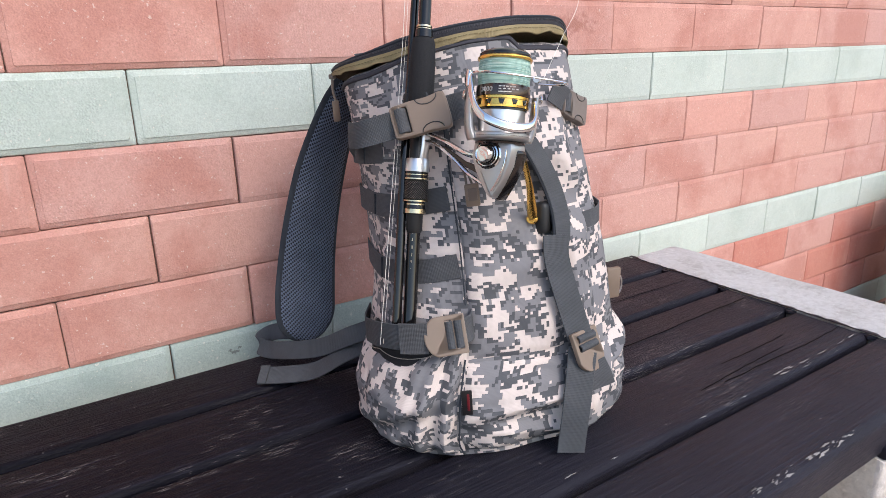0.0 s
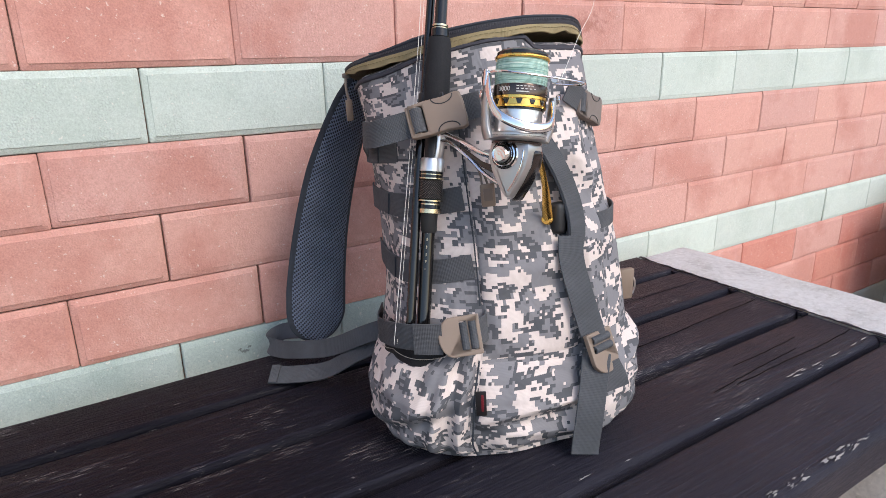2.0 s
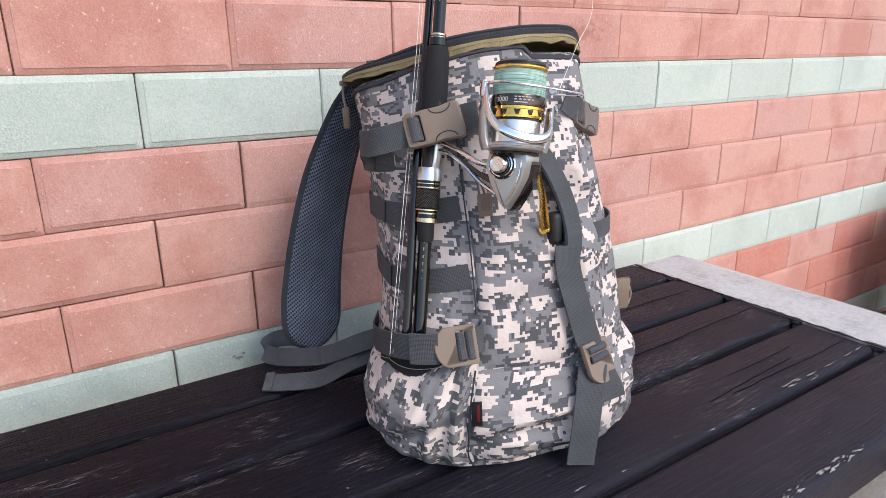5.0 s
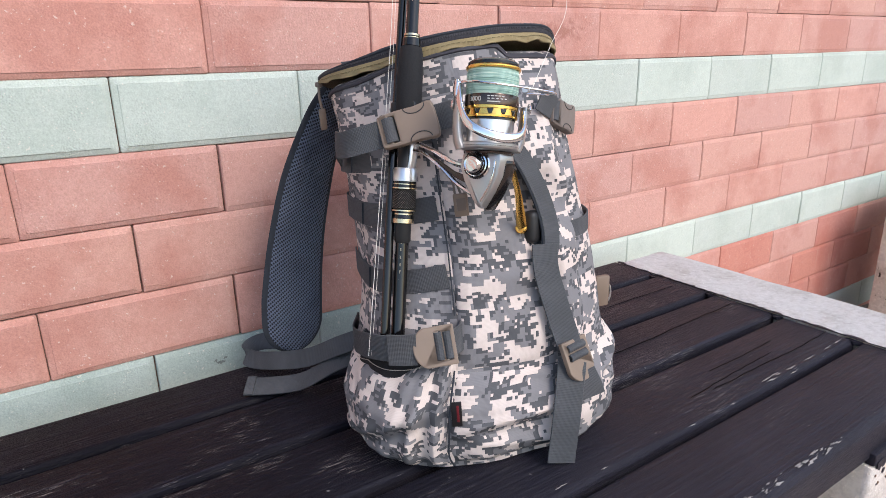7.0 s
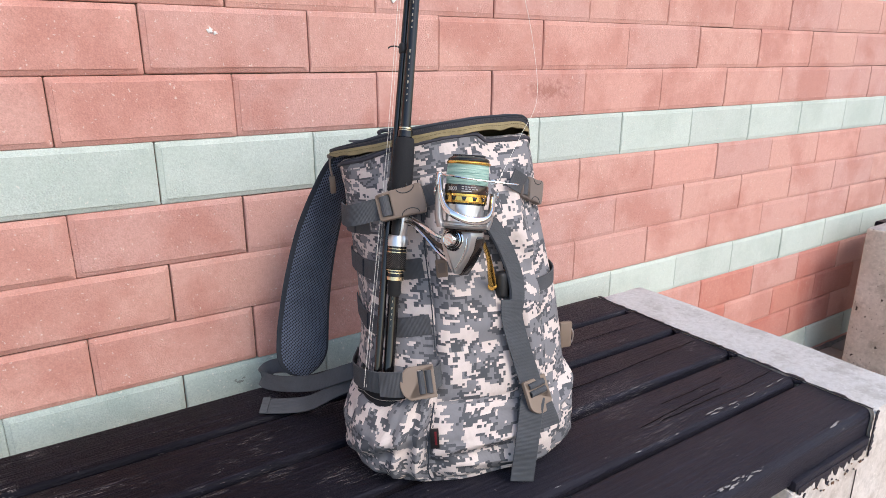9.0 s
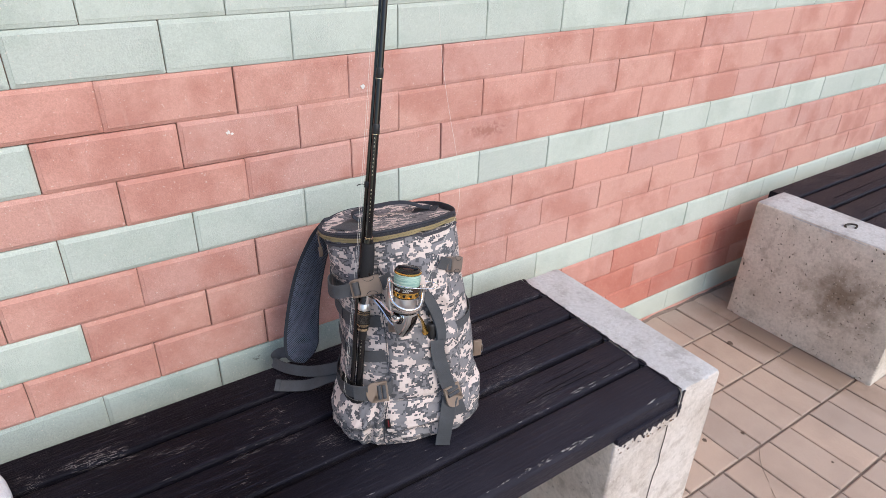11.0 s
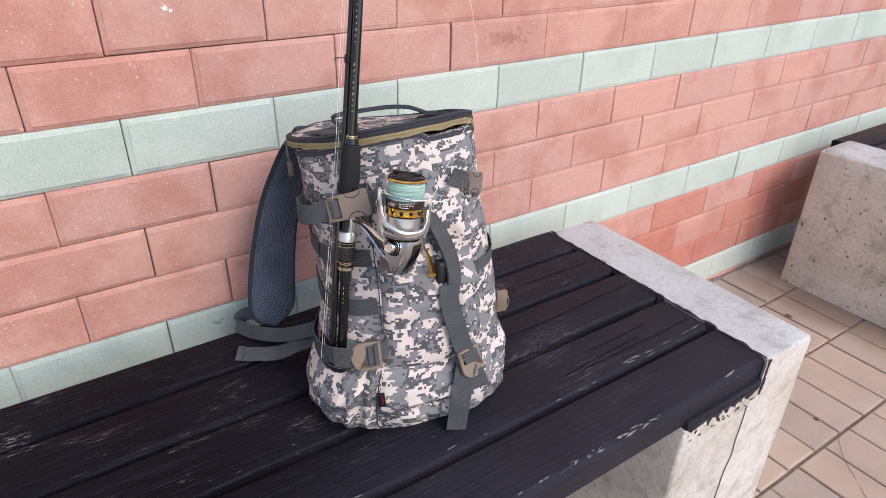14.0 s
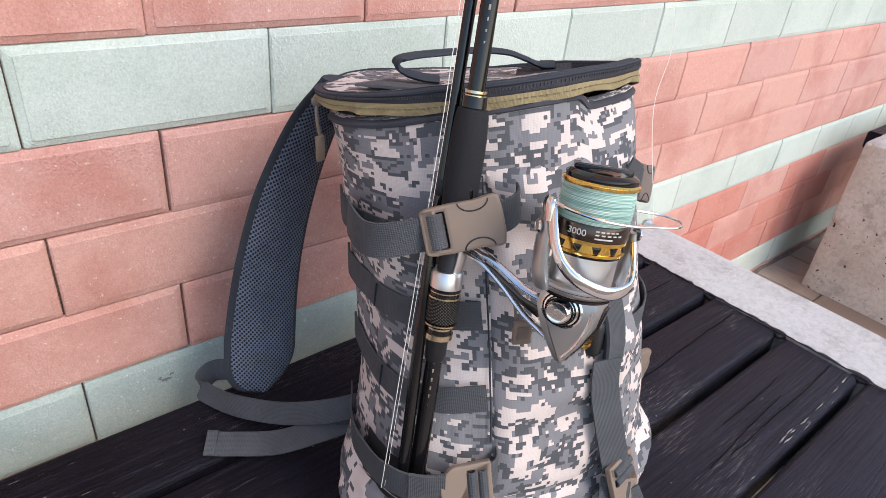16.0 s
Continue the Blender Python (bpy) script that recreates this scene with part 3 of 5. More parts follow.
def bench(x_left, x_right, label, seed):
    ob = empty("bench", pose(0, 0, 0), label, "bench", "concrete and board benches along the wall")
    edges = ((0.773, 0.872), (0.649, 0.761), (0.525, 0.637), (0.401, 0.513), (0.279, 0.389))
    for i, (y0, y1) in enumerate(edges):
        plank("plank", x_left + 0.004 * math.sin(i * 2 + seed), x_right + 0.004 * math.sin(i * 3 + seed), y0, y1, ob, seed + i, 0.0085 if i < 4 else 0.0125)
    return ob


bench_a = bench(-0.98, 1.018, "bench of dark painted boards between white painted concrete end blocks", 3)
concrete_leg(1.166, 1.020, 0.80, 0.273, 0.862, 0.493, bench_a, True, 1)
concrete_leg(-1.128, -0.982, -0.76, 0.273, 0.862, 0.493, bench_a, True, 2)
bench_b = bench(2.352, 4.55, "bench of dark painted boards behind a bare stained concrete block", 11)
concrete_leg(2.175, 2.350, 2.54, 0.236, 0.822, 0.505, bench_b, False, 3)
concrete_leg(4.73, 4.552, 4.36, 0.236, 0.822, 0.505, bench_b, False, 4)
# crack in the painted end block, filler at the board ends, worn chips along the front board
part("crack", ribbon(smooth_path([(0.986, 0.2715, 0.40), (0.986, 0.2712, 0.356), (0.984, 0.2712, 0.312), (0.987, 0.2712, 0.273), (0.979, 0.2715, 0.229), (0.976, 0.2715, 0.15)]), (1, 0, 0), 0.0018, 0.0012), M_CRACK, bench_a)
chip_rnd = random.Random(8)
for x, y, r in [(chip_rnd.choice((0.50, 0.56, 0.66, 0.68, 0.70, 0.60)) + chip_rnd.gauss(0, 0.03), 0.284 + chip_rnd.uniform(0, 0.008), chip_rnd.choice((0.0007, 0.001, 0.0015, 0.0022))) for k in range(46)] + [(0.664, 0.2845, 0.0034), (0.70, 0.284, 0.003), (0.600, 0.285, 0.003), (0.925, 0.289, 0.0045)]:
    bm = plate([(2.0 * a, b * 0.42) for a, b in blob(r, int(x * 1000), 12, 0.8)], 0.0008, 0.0002)
    part("paint_chip", moved(bm, Matrix.Translation((x, y + 0.0005, SEAT - 0.0125 + math.sqrt(max(0.0, 0.0125 ** 2 - (0.2915 - min(y + 0.0005, 0.2915)) ** 2)))) @ pose(0, 0, 0, math.degrees(math.asin(max(0.0, min(0.95, (0.2915 - y) / 0.0125)))), 0, chip_rnd.uniform(-12, 12))), M_CHIP, bench_a, smooth=False)


def ragged_band(length, width, rough, seed, step=0.004):
    """A brushed-over band of paint along x with a ragged lower edge."""
    rnd = random.Random(seed)
    n = int(length / step)
    low = [(length * i / n, -width * (0.5 + 0.9 * noise.noise(Vector((i * 0.33, seed, 0)))) - rough * rnd.random() ** 2) for i in range(n + 1)]
    return plate([(0.0, 0.0), *low, (length, 0.0)], 0.0010, 0.0002)


# brown paint that ran over the board ends onto the end block
# first, a dark strip added to fill the shaded gap under the board
part("paint_smear", moved(rounded_box((0.212, 0.014, 0.018), 0.004), Matrix.Translation((0.911, 0.2795, 0.4385))), M_WOOD, bench_a, "dark filler strip in the gap under the front board")
part("paint_smear", moved(ragged_band(0.585, 0.0045, 0.0065, 4, 0.0075), Matrix.Translation((1.0175, 0.278, SEAT + 0.0016)) @ pose(0, 0, 0, 0, 0, 90)), M_WOOD, bench_a, "dark paint over the board ends", smooth=False)
part("paint_smear", moved(ragged_band(0.195, 0.018, 0.012, 7), Matrix.Translation((0.812, 0.2722, 0.436)) @ pose(0, 0, 0, 90, 0, 0)), M_WOOD, bench_a, "dark paint run down under the front board", smooth=False)
part("paint_smear", moved(ragged_band(0.082, 0.008, 0.010, 9), Matrix.Translation((1.0165, 0.2718, 0.412)) @ pose(0, 0, 0, 90, -90, 0)), M_WOOD, bench_a, "dark paint beside the board end", smooth=False)
for k in range(26):
    x = 0.81 + 0.0078 * k + chip_rnd.uniform(-0.004, 0.004)
    bm = plate([(a * 1.3, b) for a, b in blob(chip_rnd.choice((0.0012, 0.0018, 0.003)), 200 + k, 10, 0.6)], 0.0010, 0.0002)
    part("paint_smear", moved(bm, Matrix.Translation((x, 0.2720, 0.412 + chip_rnd.uniform(-0.012, 0.006))) @ pose(0, 0, 0, 90, 0, 0)), M_WOOD if k % 2 else M_RUST, bench_a, smooth=False)
# long drying cracks in the boards, and bare wood worn through along one front edge
for pts in (((0.672, 0.440), (0.766, 0.446), (0.876, 0.451)), ((0.714, 0.436), (0.81, 0.4365), (0.92, 0.4355), (1.012, 0.439)), ((0.60, 0.583), (0.68, 0.582), (0.752, 0.582), (0.90, 0.589), (1.0, 0.592)), ((0.754, 0.469), (0.834, 0.469), (0.911, 0.472)), ((-0.1, 0.335), (0.1, 0.338), (0.26, 0.336)), ((-0.25, 0.47), (-0.05, 0.467), (0.16, 0.469)), ((0.70, 0.705), (0.85, 0.708), (0.99, 0.706))):
    path = smooth_path([(x, y, SEAT + 0.0008) for x, y in pts], 10)
    path = [p + Vector((0, 0.0012 * noise.noise(p * 60), 0)) for p in path]
    part("drying_crack", ribbon(path, (0, 1, 0), 0.0008, 0.0009), M_GAP, bench_a)
for pts in (((2.45, 0.56), (3.0, 0.566), (3.6, 0.563)), ((2.42, 0.445), (2.8, 0.452), (3.3, 0.447)), ((2.5, 0.69), (3.1, 0.694)), ((2.4, 0.34), (2.9, 0.333), (3.4, 0.338))):
    path = smooth_path([(x, y, SEAT + 0.0008) for x, y in pts], 10)
    part("drying_crack", ribbon(path, (0, 1, 0), 0.0022, 0.0009), M_GAP, bench_b)
for k in range(20):
    x = chip_rnd.uniform(0.79, 1.01) if k < 15 else chip_rnd.uniform(0.2, 0.75)
    y = 0.4055 + chip_rnd.uniform(-0.0030, 0.0065)
    r = chip_rnd.choice((0.0008, 0.0012, 0.0018))
    bm = plate([(a * chip_rnd.choice((2.5, 4.0, 6.0)), b * 0.5) for a, b in blob(r, 400 + k, 12, 0.8)], 0.0006, 0.0002)
    tilt = math.asin(max(0.0, min(0.95, (0.4095 - y) / 0.0085)))
    part("paint_chip", moved(bm, Matrix.Translation((x, y, SEAT - 0.0083 + 0.0085 * math.cos(tilt) + 0.0006)) @ pose(0, 0, 0, math.degrees(tilt), 0, chip_rnd.uniform(-4, 4))), M_CHIP, bench_a, smooth=False)
for y in (0.768, 0.6465, 0.5225, 0.3985):
    bm = plate(blob(0.012, int(y * 1000), 12, 0.5), 0.006, 0.001)
    part("filler_lump", moved(bm, Matrix.Translation((1.022, y, SEAT - 0.004))), M_WOOD, bench_a)
# rusty lifting loop cast into the far block
part("lifting_loop", tube(smooth_path([(2.235, 0.512, 0.503), (2.242, 0.520, 0.511), (2.262, 0.512, 0.513), (2.272, 0.495, 0.512), (2.258, 0.492, 0.503)]), 0.0035, 8), M_CRACK, bench_b, "dark rusty lifting loop")
# rough mortar left along the foot of the wall
foot = []
foot_rnd = random.Random(12)
for i in range(161):
    x = -1.0 + 0.05 * i
    a, b = 0.008 + foot_rnd.uniform(-0.004, 0.007), 0.006 + foot_rnd.uniform(-0.004, 0.006)
    foot.append([(x, WALL_Y + 0.008, -0.01), (x, WALL_Y + 0.008, b), (x, WALL_Y - a * 0.35, b * 0.8), (x, WALL_Y - a, 0.002), (x, WALL_Y - a, -0.01)])
part("mortar_fillet", loft(foot), M_GROUND, wall, "rough mortar along the foot of the wall")


# ---- backpack ----
BAG = Matrix.Translation((0.441, 0.570, SEAT + 0.002)) @ pose(0, 0, 0, 0, 0, -14)
bag = empty("backpack", BAG, "digital camouflage fishing backpack standing half unzipped on the bench", "backpack")
# height, centre x and y, half width, half depth, turn, squareness
SECTIONS = ((0.000, -0.002, 0.000, 0.140, 0.097, 0, 2.9), (0.020, -0.006, 0.000, 0.153, 0.100, 0, 2.8), (0.070, -0.0085, 0.000, 0.1555, 0.102, 0, 2.6),
            (0.120, 0.001, 0.017, 0.145, 0.102, 0, 2.6), (0.160, 0.0065, 0.034, 0.1405, 0.106, 0, 2.7), (0.230, 0.006, 0.062, 0.136, 0.114, 0, 2.7),
            (0.300, 0.000, 0.090, 0.134, 0.120, 1, 2.6), (0.360, -0.003, 0.112, 0.136, 0.120, 2, 2.5), (0.400, -0.006, 0.132, 0.140, 0.122, 3, 2.4))


def lid_height(X, Y):
    """The lower rim of the lid: high at the front, falling off towards the wall and both ends."""
    return 0.447 + 0.111 * X - 0.515 * Y + 0.663 * X * X - 0.468 * X * Y + 0.859 * Y * Y - 6.0 * max(0.0, X - 0.09) ** 2 + 0.0012 * noise.noise(Vector((X * 22, Y * 22, 3)))


def mouth_gap(X):
    """How far the mouth hangs open under the lid."""
    return float(np.interp(X, (-0.15, -0.125, -0.09, -0.03, 0.016, 0.032, 0.09, 0.12), (0.017, 0.016, 0.009, 0.006, 0.006, 0.017, 0.018, 0.011)))


def ridge(x, width):
    """A soft fold of cloth, 1 on its line."""
    return math.exp(-(x / width) ** 2)


def section(z):
    rows = np.array(SECTIONS)
    return [np.interp(z, rows[:, 0], rows[:, i]) for i in range(1, 7)]


def skin(deg, z, out=0.0):
    """The point of the pack's outside at an angle (0: +x, -90: front) and height, and its outward direction."""
    cx, cy, hw, hd, turn, n = section(z)
    taper = float(np.interp(z, (0.2, 0.4), (0.0, 0.35)))

    def at(a):
        c, s = math.cos(a), math.sin(a)
        x, y = hw * math.copysign(abs(c) ** (2 / n), c), hd * math.copysign(abs(s) ** (2 / n), s)
        if x < 0:   # the slack top narrows towards the end that the zip closes
            y *= 1 - taper * (x / hw) ** 2
        w = radians(turn)
        return Vector((cx + x * math.cos(w) - y * math.sin(w), cy + x * math.sin(w) + y * math.cos(w), z))

    a = radians(deg)
    p = at(a)
    t = at(a + 0.05) - at(a - 0.05)
    nrm = Vector((t.y, -t.x, 0)).normalized()
    fold = 0.0034 * noise.noise(Vector((p.x * 18, p.y * 18, z * 14))) + 0.0012 * noise.noise(Vector((p.x * 50, p.y * 50, z * 30)))
    p = p + nrm * (out + fold)
    p -= nrm * 0.4 * max(0.0, mouth_gap(p.x) - 0.006) * (z / 0.4) ** 8   # the mouth draws in where the lid stands off it
    p.z += (z / 0.4) ** 6 * (lid_height(p.x, p.y) - mouth_gap(p.x) - 0.4)
    return p, nrm


def patch(name, d0, d1, z0, z1, out, material, parent, label="", bulge=0.0, nd=28, nz=16, slope=0.0, top=None, crease=None):
    """A sewn-on panel that follows the pack from angle d0 to d1, thick by out, puffed by bulge in its middle."""
    rings, uvs = [], []
    for i in range(nz + 1):
        v = i / nz
        ring, uv, run, last = [], [], 0.0, None
        for j in range(nd + 1):
            u = j / nd
            d = d0 + (d1 - d0) * u
            z = z0 + ((top(u) if top else z1) - z0) * v
            edge = min(1.0, 9 * min(u, 1 - u, v, 1 - v)) ** 0.5
            p, nrm = skin(d, z, -0.003 + (out + 0.003) * edge + bulge * math.sin(math.pi * u) ** 0.8 * math.sin(math.pi * v) ** 0.8 + (crease(u, v) * edge if crease else 0.0))
            p.z += slope * (p.x + 0.1)
            run += (p - last).length if last else 0.0
            last = p
            ring.append(p), uv.append((run + 0.37 * d0 / 90, p.z * 1.02 + 0.013 * d0 / 10))
        rings.append(ring), uvs.append(uv)
    return part(name, loft(rings, closed=False, uvs=uvs), material, parent, label)


def around(d0, d1, z, out, n=24, slope=0.0):
    pts = []
    for j in range(n + 1):
        p, nrm = skin(d0 + (d1 - d0) * j / n, z, out)
        p.z += slope * (p.x + 0.1)
        pts.append(p)
    return pts


def build_body():
    rings, uvs, n = [], [], 96
    v, last = 0.0, None
    for i in range(45):
        z = 0.4 * i / 44
        ring = [skin(-180 + 360 * j / n, z)[0] for j in range(n)]
        run = [0.0]
        for p, q in zip(ring, ring[1:] + ring[:1]):
            run.append(run[-1] + (q - p).length)
        run = [r - run[24] + 1.27 for r in run]
        v += (ring[24] - last).length if last else 0.0
        last = ring[24]
        if i == 0:
            rings.append([Vector((p.x * 0.97, 0.01 + (p.y - 0.01) * 0.96, 0.0)) for p in ring])
            uvs.append([(run[j], -0.015) for j in range(n + 1)])
        uvs.append([(run[j], v) for j in range(n + 1)])
        rings.append(ring)
    rim = rings[-1]
    mid = sum(rim, Vector()) / n
    for shrink, dz in ((0.97, 0.003), (0.9, -0.006), (0.86, -0.05)):
        rings.append([mid + (p - mid) * shrink + Vector((0, 0, dz)) for p in rim])
        uvs.append([(run[j], v + 0.02 + abs(dz)) for j in range(n + 1)])
    return part("body", loft(rings, uvs=uvs), M_CAMO, bag, "digital camouflage cloth in sand, grey and charcoal")


build_body()


def lid_point(deg, k, lift=0.0):
    """A point of the lid at an angle, k of the way from its middle to its rim."""
    n, hw, hd = 2.35, 0.143, 0.134
    c, s = math.cos(radians(deg)), math.sin(radians(deg))
    x, y = k * hw * math.copysign(abs(c) ** (2 / n), c), k * hd * math.copysign(abs(s) ** (2 / n), s)
    if x < 0:
        y *= 1 - 0.36 * (x / hw) ** 2
    X, Y = -0.008 + x, 0.141 + y
    if lift > 0:   # the rim runs out towards the closed end
        lift *= 0.3 + 0.7 * min(1.0, max(0.0, (X + 0.150) / 0.055))
    return Vector((X, Y, lid_height(X, Y) + 0.004 * (1 - k * k) + lift))


def on_lid(X, Y, up):
    return Vector((X, Y, lid_height(X, Y) + 0.0135 * (0.3 + 0.7 * min(1.0, max(0.0, (X + 0.150) / 0.055))) + up))


def build_lid():
    n = 96
    angles = [360 * j / n for j in range(n)]
    rings, uvs = [], []
    for k in (0.02, 0.2, 0.4, 0.6, 0.8, 0.955):
        rings.append([lid_point(a, k, 0.0096) for a in angles])
        uvs.append([(0.3 + lid_point(360 * j / n, k).x, lid_point(360 * j / n, k).y) for j in range(n + 1)])
    lid = part("lid", loft(rings, caps=(True, False), uvs=uvs), M_CAMO, bag, "flat camouflage lid with a dark border")

    def band(name, rows, material, label):
        rings = [[lid_point(a, k, lift) for a in angles] for k, lift in rows]
        uvs = [[(j * 0.0085, i * 0.006) for j in range(n + 1)] for i in range(len(rings))]
        return part(name, loft(rings, caps=(False, False), uvs=uvs), material, lid, label)

    band("border", ((0.945, 0.0090), (0.950, 0.0103), (0.965, 0.0102), (0.978, 0.0096), (0.988, 0.0084), (0.994, 0.0066), (0.992, 0.0058)), M_PIPING, "dark grey cloth border round the lid")
    band("zip_tape", ((0.990, 0.0062), (1.001, 0.0056), (1.004, 0.0032), (1.004, 0.0008), (0.998, -0.0020), (0.980, -0.0030)), M_PIPING, "dark zip tape round the rim of the lid")
    part("piping", tube([lid_point(a, 0.995, 0.0070) for a in [*angles, 0.0]], 0.0016, 6), M_EDGE, lid)
    part("piping", tube([lid_point(a, 0.950, 0.0104) for a in [*angles, 0.0]], 0.0009, 6), M_EDGE, lid)
    rings = [[lid_point(a, k, -0.0028 + 0.006 * (1 - k)) for a in angles] for k in (0.985, 0.6, 0.3, 0.04)]
    part("lining", loft(rings, caps=(False, True), uvs=[[(j * 0.006, i * 0.03) for j in range(n + 1)] for i in range(4)]), M_LINING, lid, "brown lining under the lid")
    # teeth of the open zip along the front rim
    verts, faces = [], []
    for i in range(230):
        a = 176 + 206 * i / 229
        p, q = lid_point(a, 1.0045, 0.0034), lid_point(a + 0.5, 1.0045, 0.0034)
        t, o = (q - p).normalized() * 0.00045, (p - lid_point(a, 0.9, 0.0034)).normalized() * 0.0007
        u, base = Vector((0, 0, 0.0009)), len(verts)
        verts += [p + i0 * t + i1 * u + i2 * o for i0 in (-1, 1) for i1 in (-1, 1) for i2 in (-1, 1)]
        faces += [tuple(base + k for k in f) for f in ((0, 1, 3, 2), (4, 6, 7, 5), (0, 4, 5, 1), (2, 3, 7, 6), (1, 5, 7, 3), (0, 2, 6, 4))]
    me = bpy.data.meshes.new("zip_teeth")
    me.from_pydata([tuple(v) for v in verts], [], faces)
    me.materials.append(M_TEETH)
    new("zip_teeth", me).parent = lid
    # khaki tape of the open zip, hanging in soft waves from the front of the lid
    rings, uvs, run, stitch = [], [], 0.0, []
    for i in range(111):
        a = 172 + 206 * i / 110
        ends = min(1.0, 5 * i / 110 + 0.3)
        droop = (0.0086 + 0.0011 * math.sin(i * 0.62) + 0.0022 * noise.noise(Vector((i * 0.16, 2, 0))) + 0.0035 * ridge(a - 352, 16)) * ends
        fore = 1.0 + 0.008 * noise.noise(Vector((i * 0.3, 7, 0)))
        wave = 0.010 * math.sin(i * 0.95) * ends
        rings.append([lid_point(a, k, lift) for k, lift in ((0.985, -0.001), (1.003, -0.0015), (1.012 * fore, -0.002 - droop * 0.45), ((1.014 + wave) * fore, -0.002 - droop), ((1.004 + wave) * fore, -0.0022 - droop), (0.996 * fore, -0.0025 - droop * 0.5), (0.978, -0.002))])
        uvs.append([(run, k * 0.004) for k in range(8)])
        stitch.append(lid_point(a, 1.0145 * fore, -0.002 - droop * 0.42))
        run += 0.005
    flap = part("zip_flap", loft(rings, uvs=uvs), M_KHAKI, lid, "wavy khaki tape hanging from the open lid")
    part("stitching", merged(*[tube([stitch[i], (stitch[i] + stitch[i + 1]) / 2, stitch[i] * 0.3 + stitch[i + 1] * 0.7], 0.0004, 4) for i in range(2, 108)]), M_STITCH, flap)
    # broad dark webbing sewn over the end of the lid
    part("lid_band", ribbon([on_lid(-0.108 + 0.060 * i / 8, 0.092 + 0.078 * i / 8, 0.0004) for i in range(9)], (0.81, -0.58, 0.07), 0.058, 0.0020), M_WEB, lid, "blue grey band across the lid")
    part("handle_patch", ribbon([on_lid(0.062 + 0.044 * i / 6, 0.172 - 0.030 * i / 6, 0.0004) for i in range(7)], (0.56, 0.82, 0), 0.030, 0.0020), M_EDGE, lid, "dark patch under the end of the handle")
    # carrying handle, a padded loop of webbing that curls back at one end
    h = [(-0.044, 0.130, 0.0035), (-0.060, 0.136, 0.005), (-0.075, 0.145, 0.009), (-0.076, 0.153, 0.015), (-0.058, 0.163, 0.019), (-0.020, 0.176, 0.021), (0.020, 0.182, 0.021), (0.050, 0.176, 0.017), (0.068, 0.168, 0.010), (0.080, 0.162, 0.005), (0.094, 0.154, 0.003)]
    part("carry_handle", tube(smooth_path([on_lid(x, y + 0.010 * max(0.0, 0.3 - 4 * (x + 0.044)) * (y < 0.15), up * 1.15 + 0.003 * min(1.0, up / 0.012)) for x, y, up in h], 6), lambda t: 0.0100 if t < 0.16 or t > 0.9 else 0.0080, 12, 0.34, (0.2, 1, 0)), M_EDGE, lid, "dark webbing carrying handle")
    # bound end of the lid that stands up in a rim
    ends = [lid_point(a, 0.985, 0.007 + 0.015 * ridge(a - 8, 30)) for a in range(88, -49, -4)]
    rings, uvs = [], []
    for i, p in enumerate(ends):
        low = lid_point(88 - 4 * i, 0.975, 0.004)
        inner = (lid_point(88 - 4 * i, 0.9, 0.006) - low).normalized() * 0.0022
        rings.append([low, p, p + inner * 0.5 + Vector((0, 0, 0.0006)), p + inner, low + inner])
        uvs.append([(i * 0.006, k * 0.006) for k in range(6)])
    rim = part("binding_fold", loft(rings, uvs=uvs), M_PIPING, lid, "dark bound rim standing up at the end of the lid")
    part("piping", tube(smooth_path(ends, 2), 0.0022, 8), M_EDGE, rim)


build_lid()
zip_pts = around(-196, 16, 0.397, -0.0005, 90)
part("zip", tube(zip_pts, 0.0036, 8, 0.8), M_PIPING, bag, "dark zip round the mouth")

# panels sewn on the body
front_pocket = patch("front_pocket", -113, -58, 0.104, 0.366, 0.005, M_CAMO, bag, "raised front pocket of camouflage cloth", 0.007, 48, 40, crease=lambda u, v: 0.0055 * ridge(v - 0.90 + 0.35 * (u - 0.3), 0.05) - 0.005 * ridge(v - 0.79 + 0.35 * (u - 0.3), 0.06) + 0.0045 * ridge(u - 0.80 + 0.3 * v, 0.05) - 0.004 * ridge(u - 0.66 + 0.3 * v, 0.05) + 0.0035 * ridge(v - 0.30 - 0.2 * u, 0.05) + 0.003 * noise.noise(Vector((u * 7, v * 9, 1.0))))
part("seam", tube(smooth_path([skin(-113.3, z, 0.0035)[0] for z in np.linspace(0.165, 0.36, 14)], 2), 0.0008, 6), M_EDGE, front_pocket)
lower_panel = patch("lower_pocket", -113, -18, 0.004, 0.116, 0.005, M_CAMO, bag, "camouflage lower pocket", 0.006, 56, 28, crease=lambda u, v: 0.0055 * ridge(v - 0.60 - 0.5 * (u - 0.35), 0.06) - 0.0045 * ridge(v - 0.44 - 0.5 * (u - 0.35), 0.07) + 0.005 * ridge(v - 0.22 + 0.7 * (u - 0.25), 0.06) - 0.004 * ridge(v - 0.86 + 0.35 * (u - 0.3), 0.05) + 0.0028 * noise.noise(Vector((u * 11, v * 5, 9.0))), top=lambda u: 0.112 - 0.012 * math.sin(math.pi * u) + 0.018 * max(0.0, u - 0.62))
part("seam", tube(smooth_path([skin(-113, z, 0.006)[0] for z in np.linspace(0.006, 0.112, 8)], 3), 0.0010, 6), M_EDGE, lower_panel)


def pocket_top(u):
    return 0.126 - 0.015 * math.sin(3.14 * u) + 0.008 * u ** 3 - 0.022 * max(0.0, 0.32 - u) / 0.32


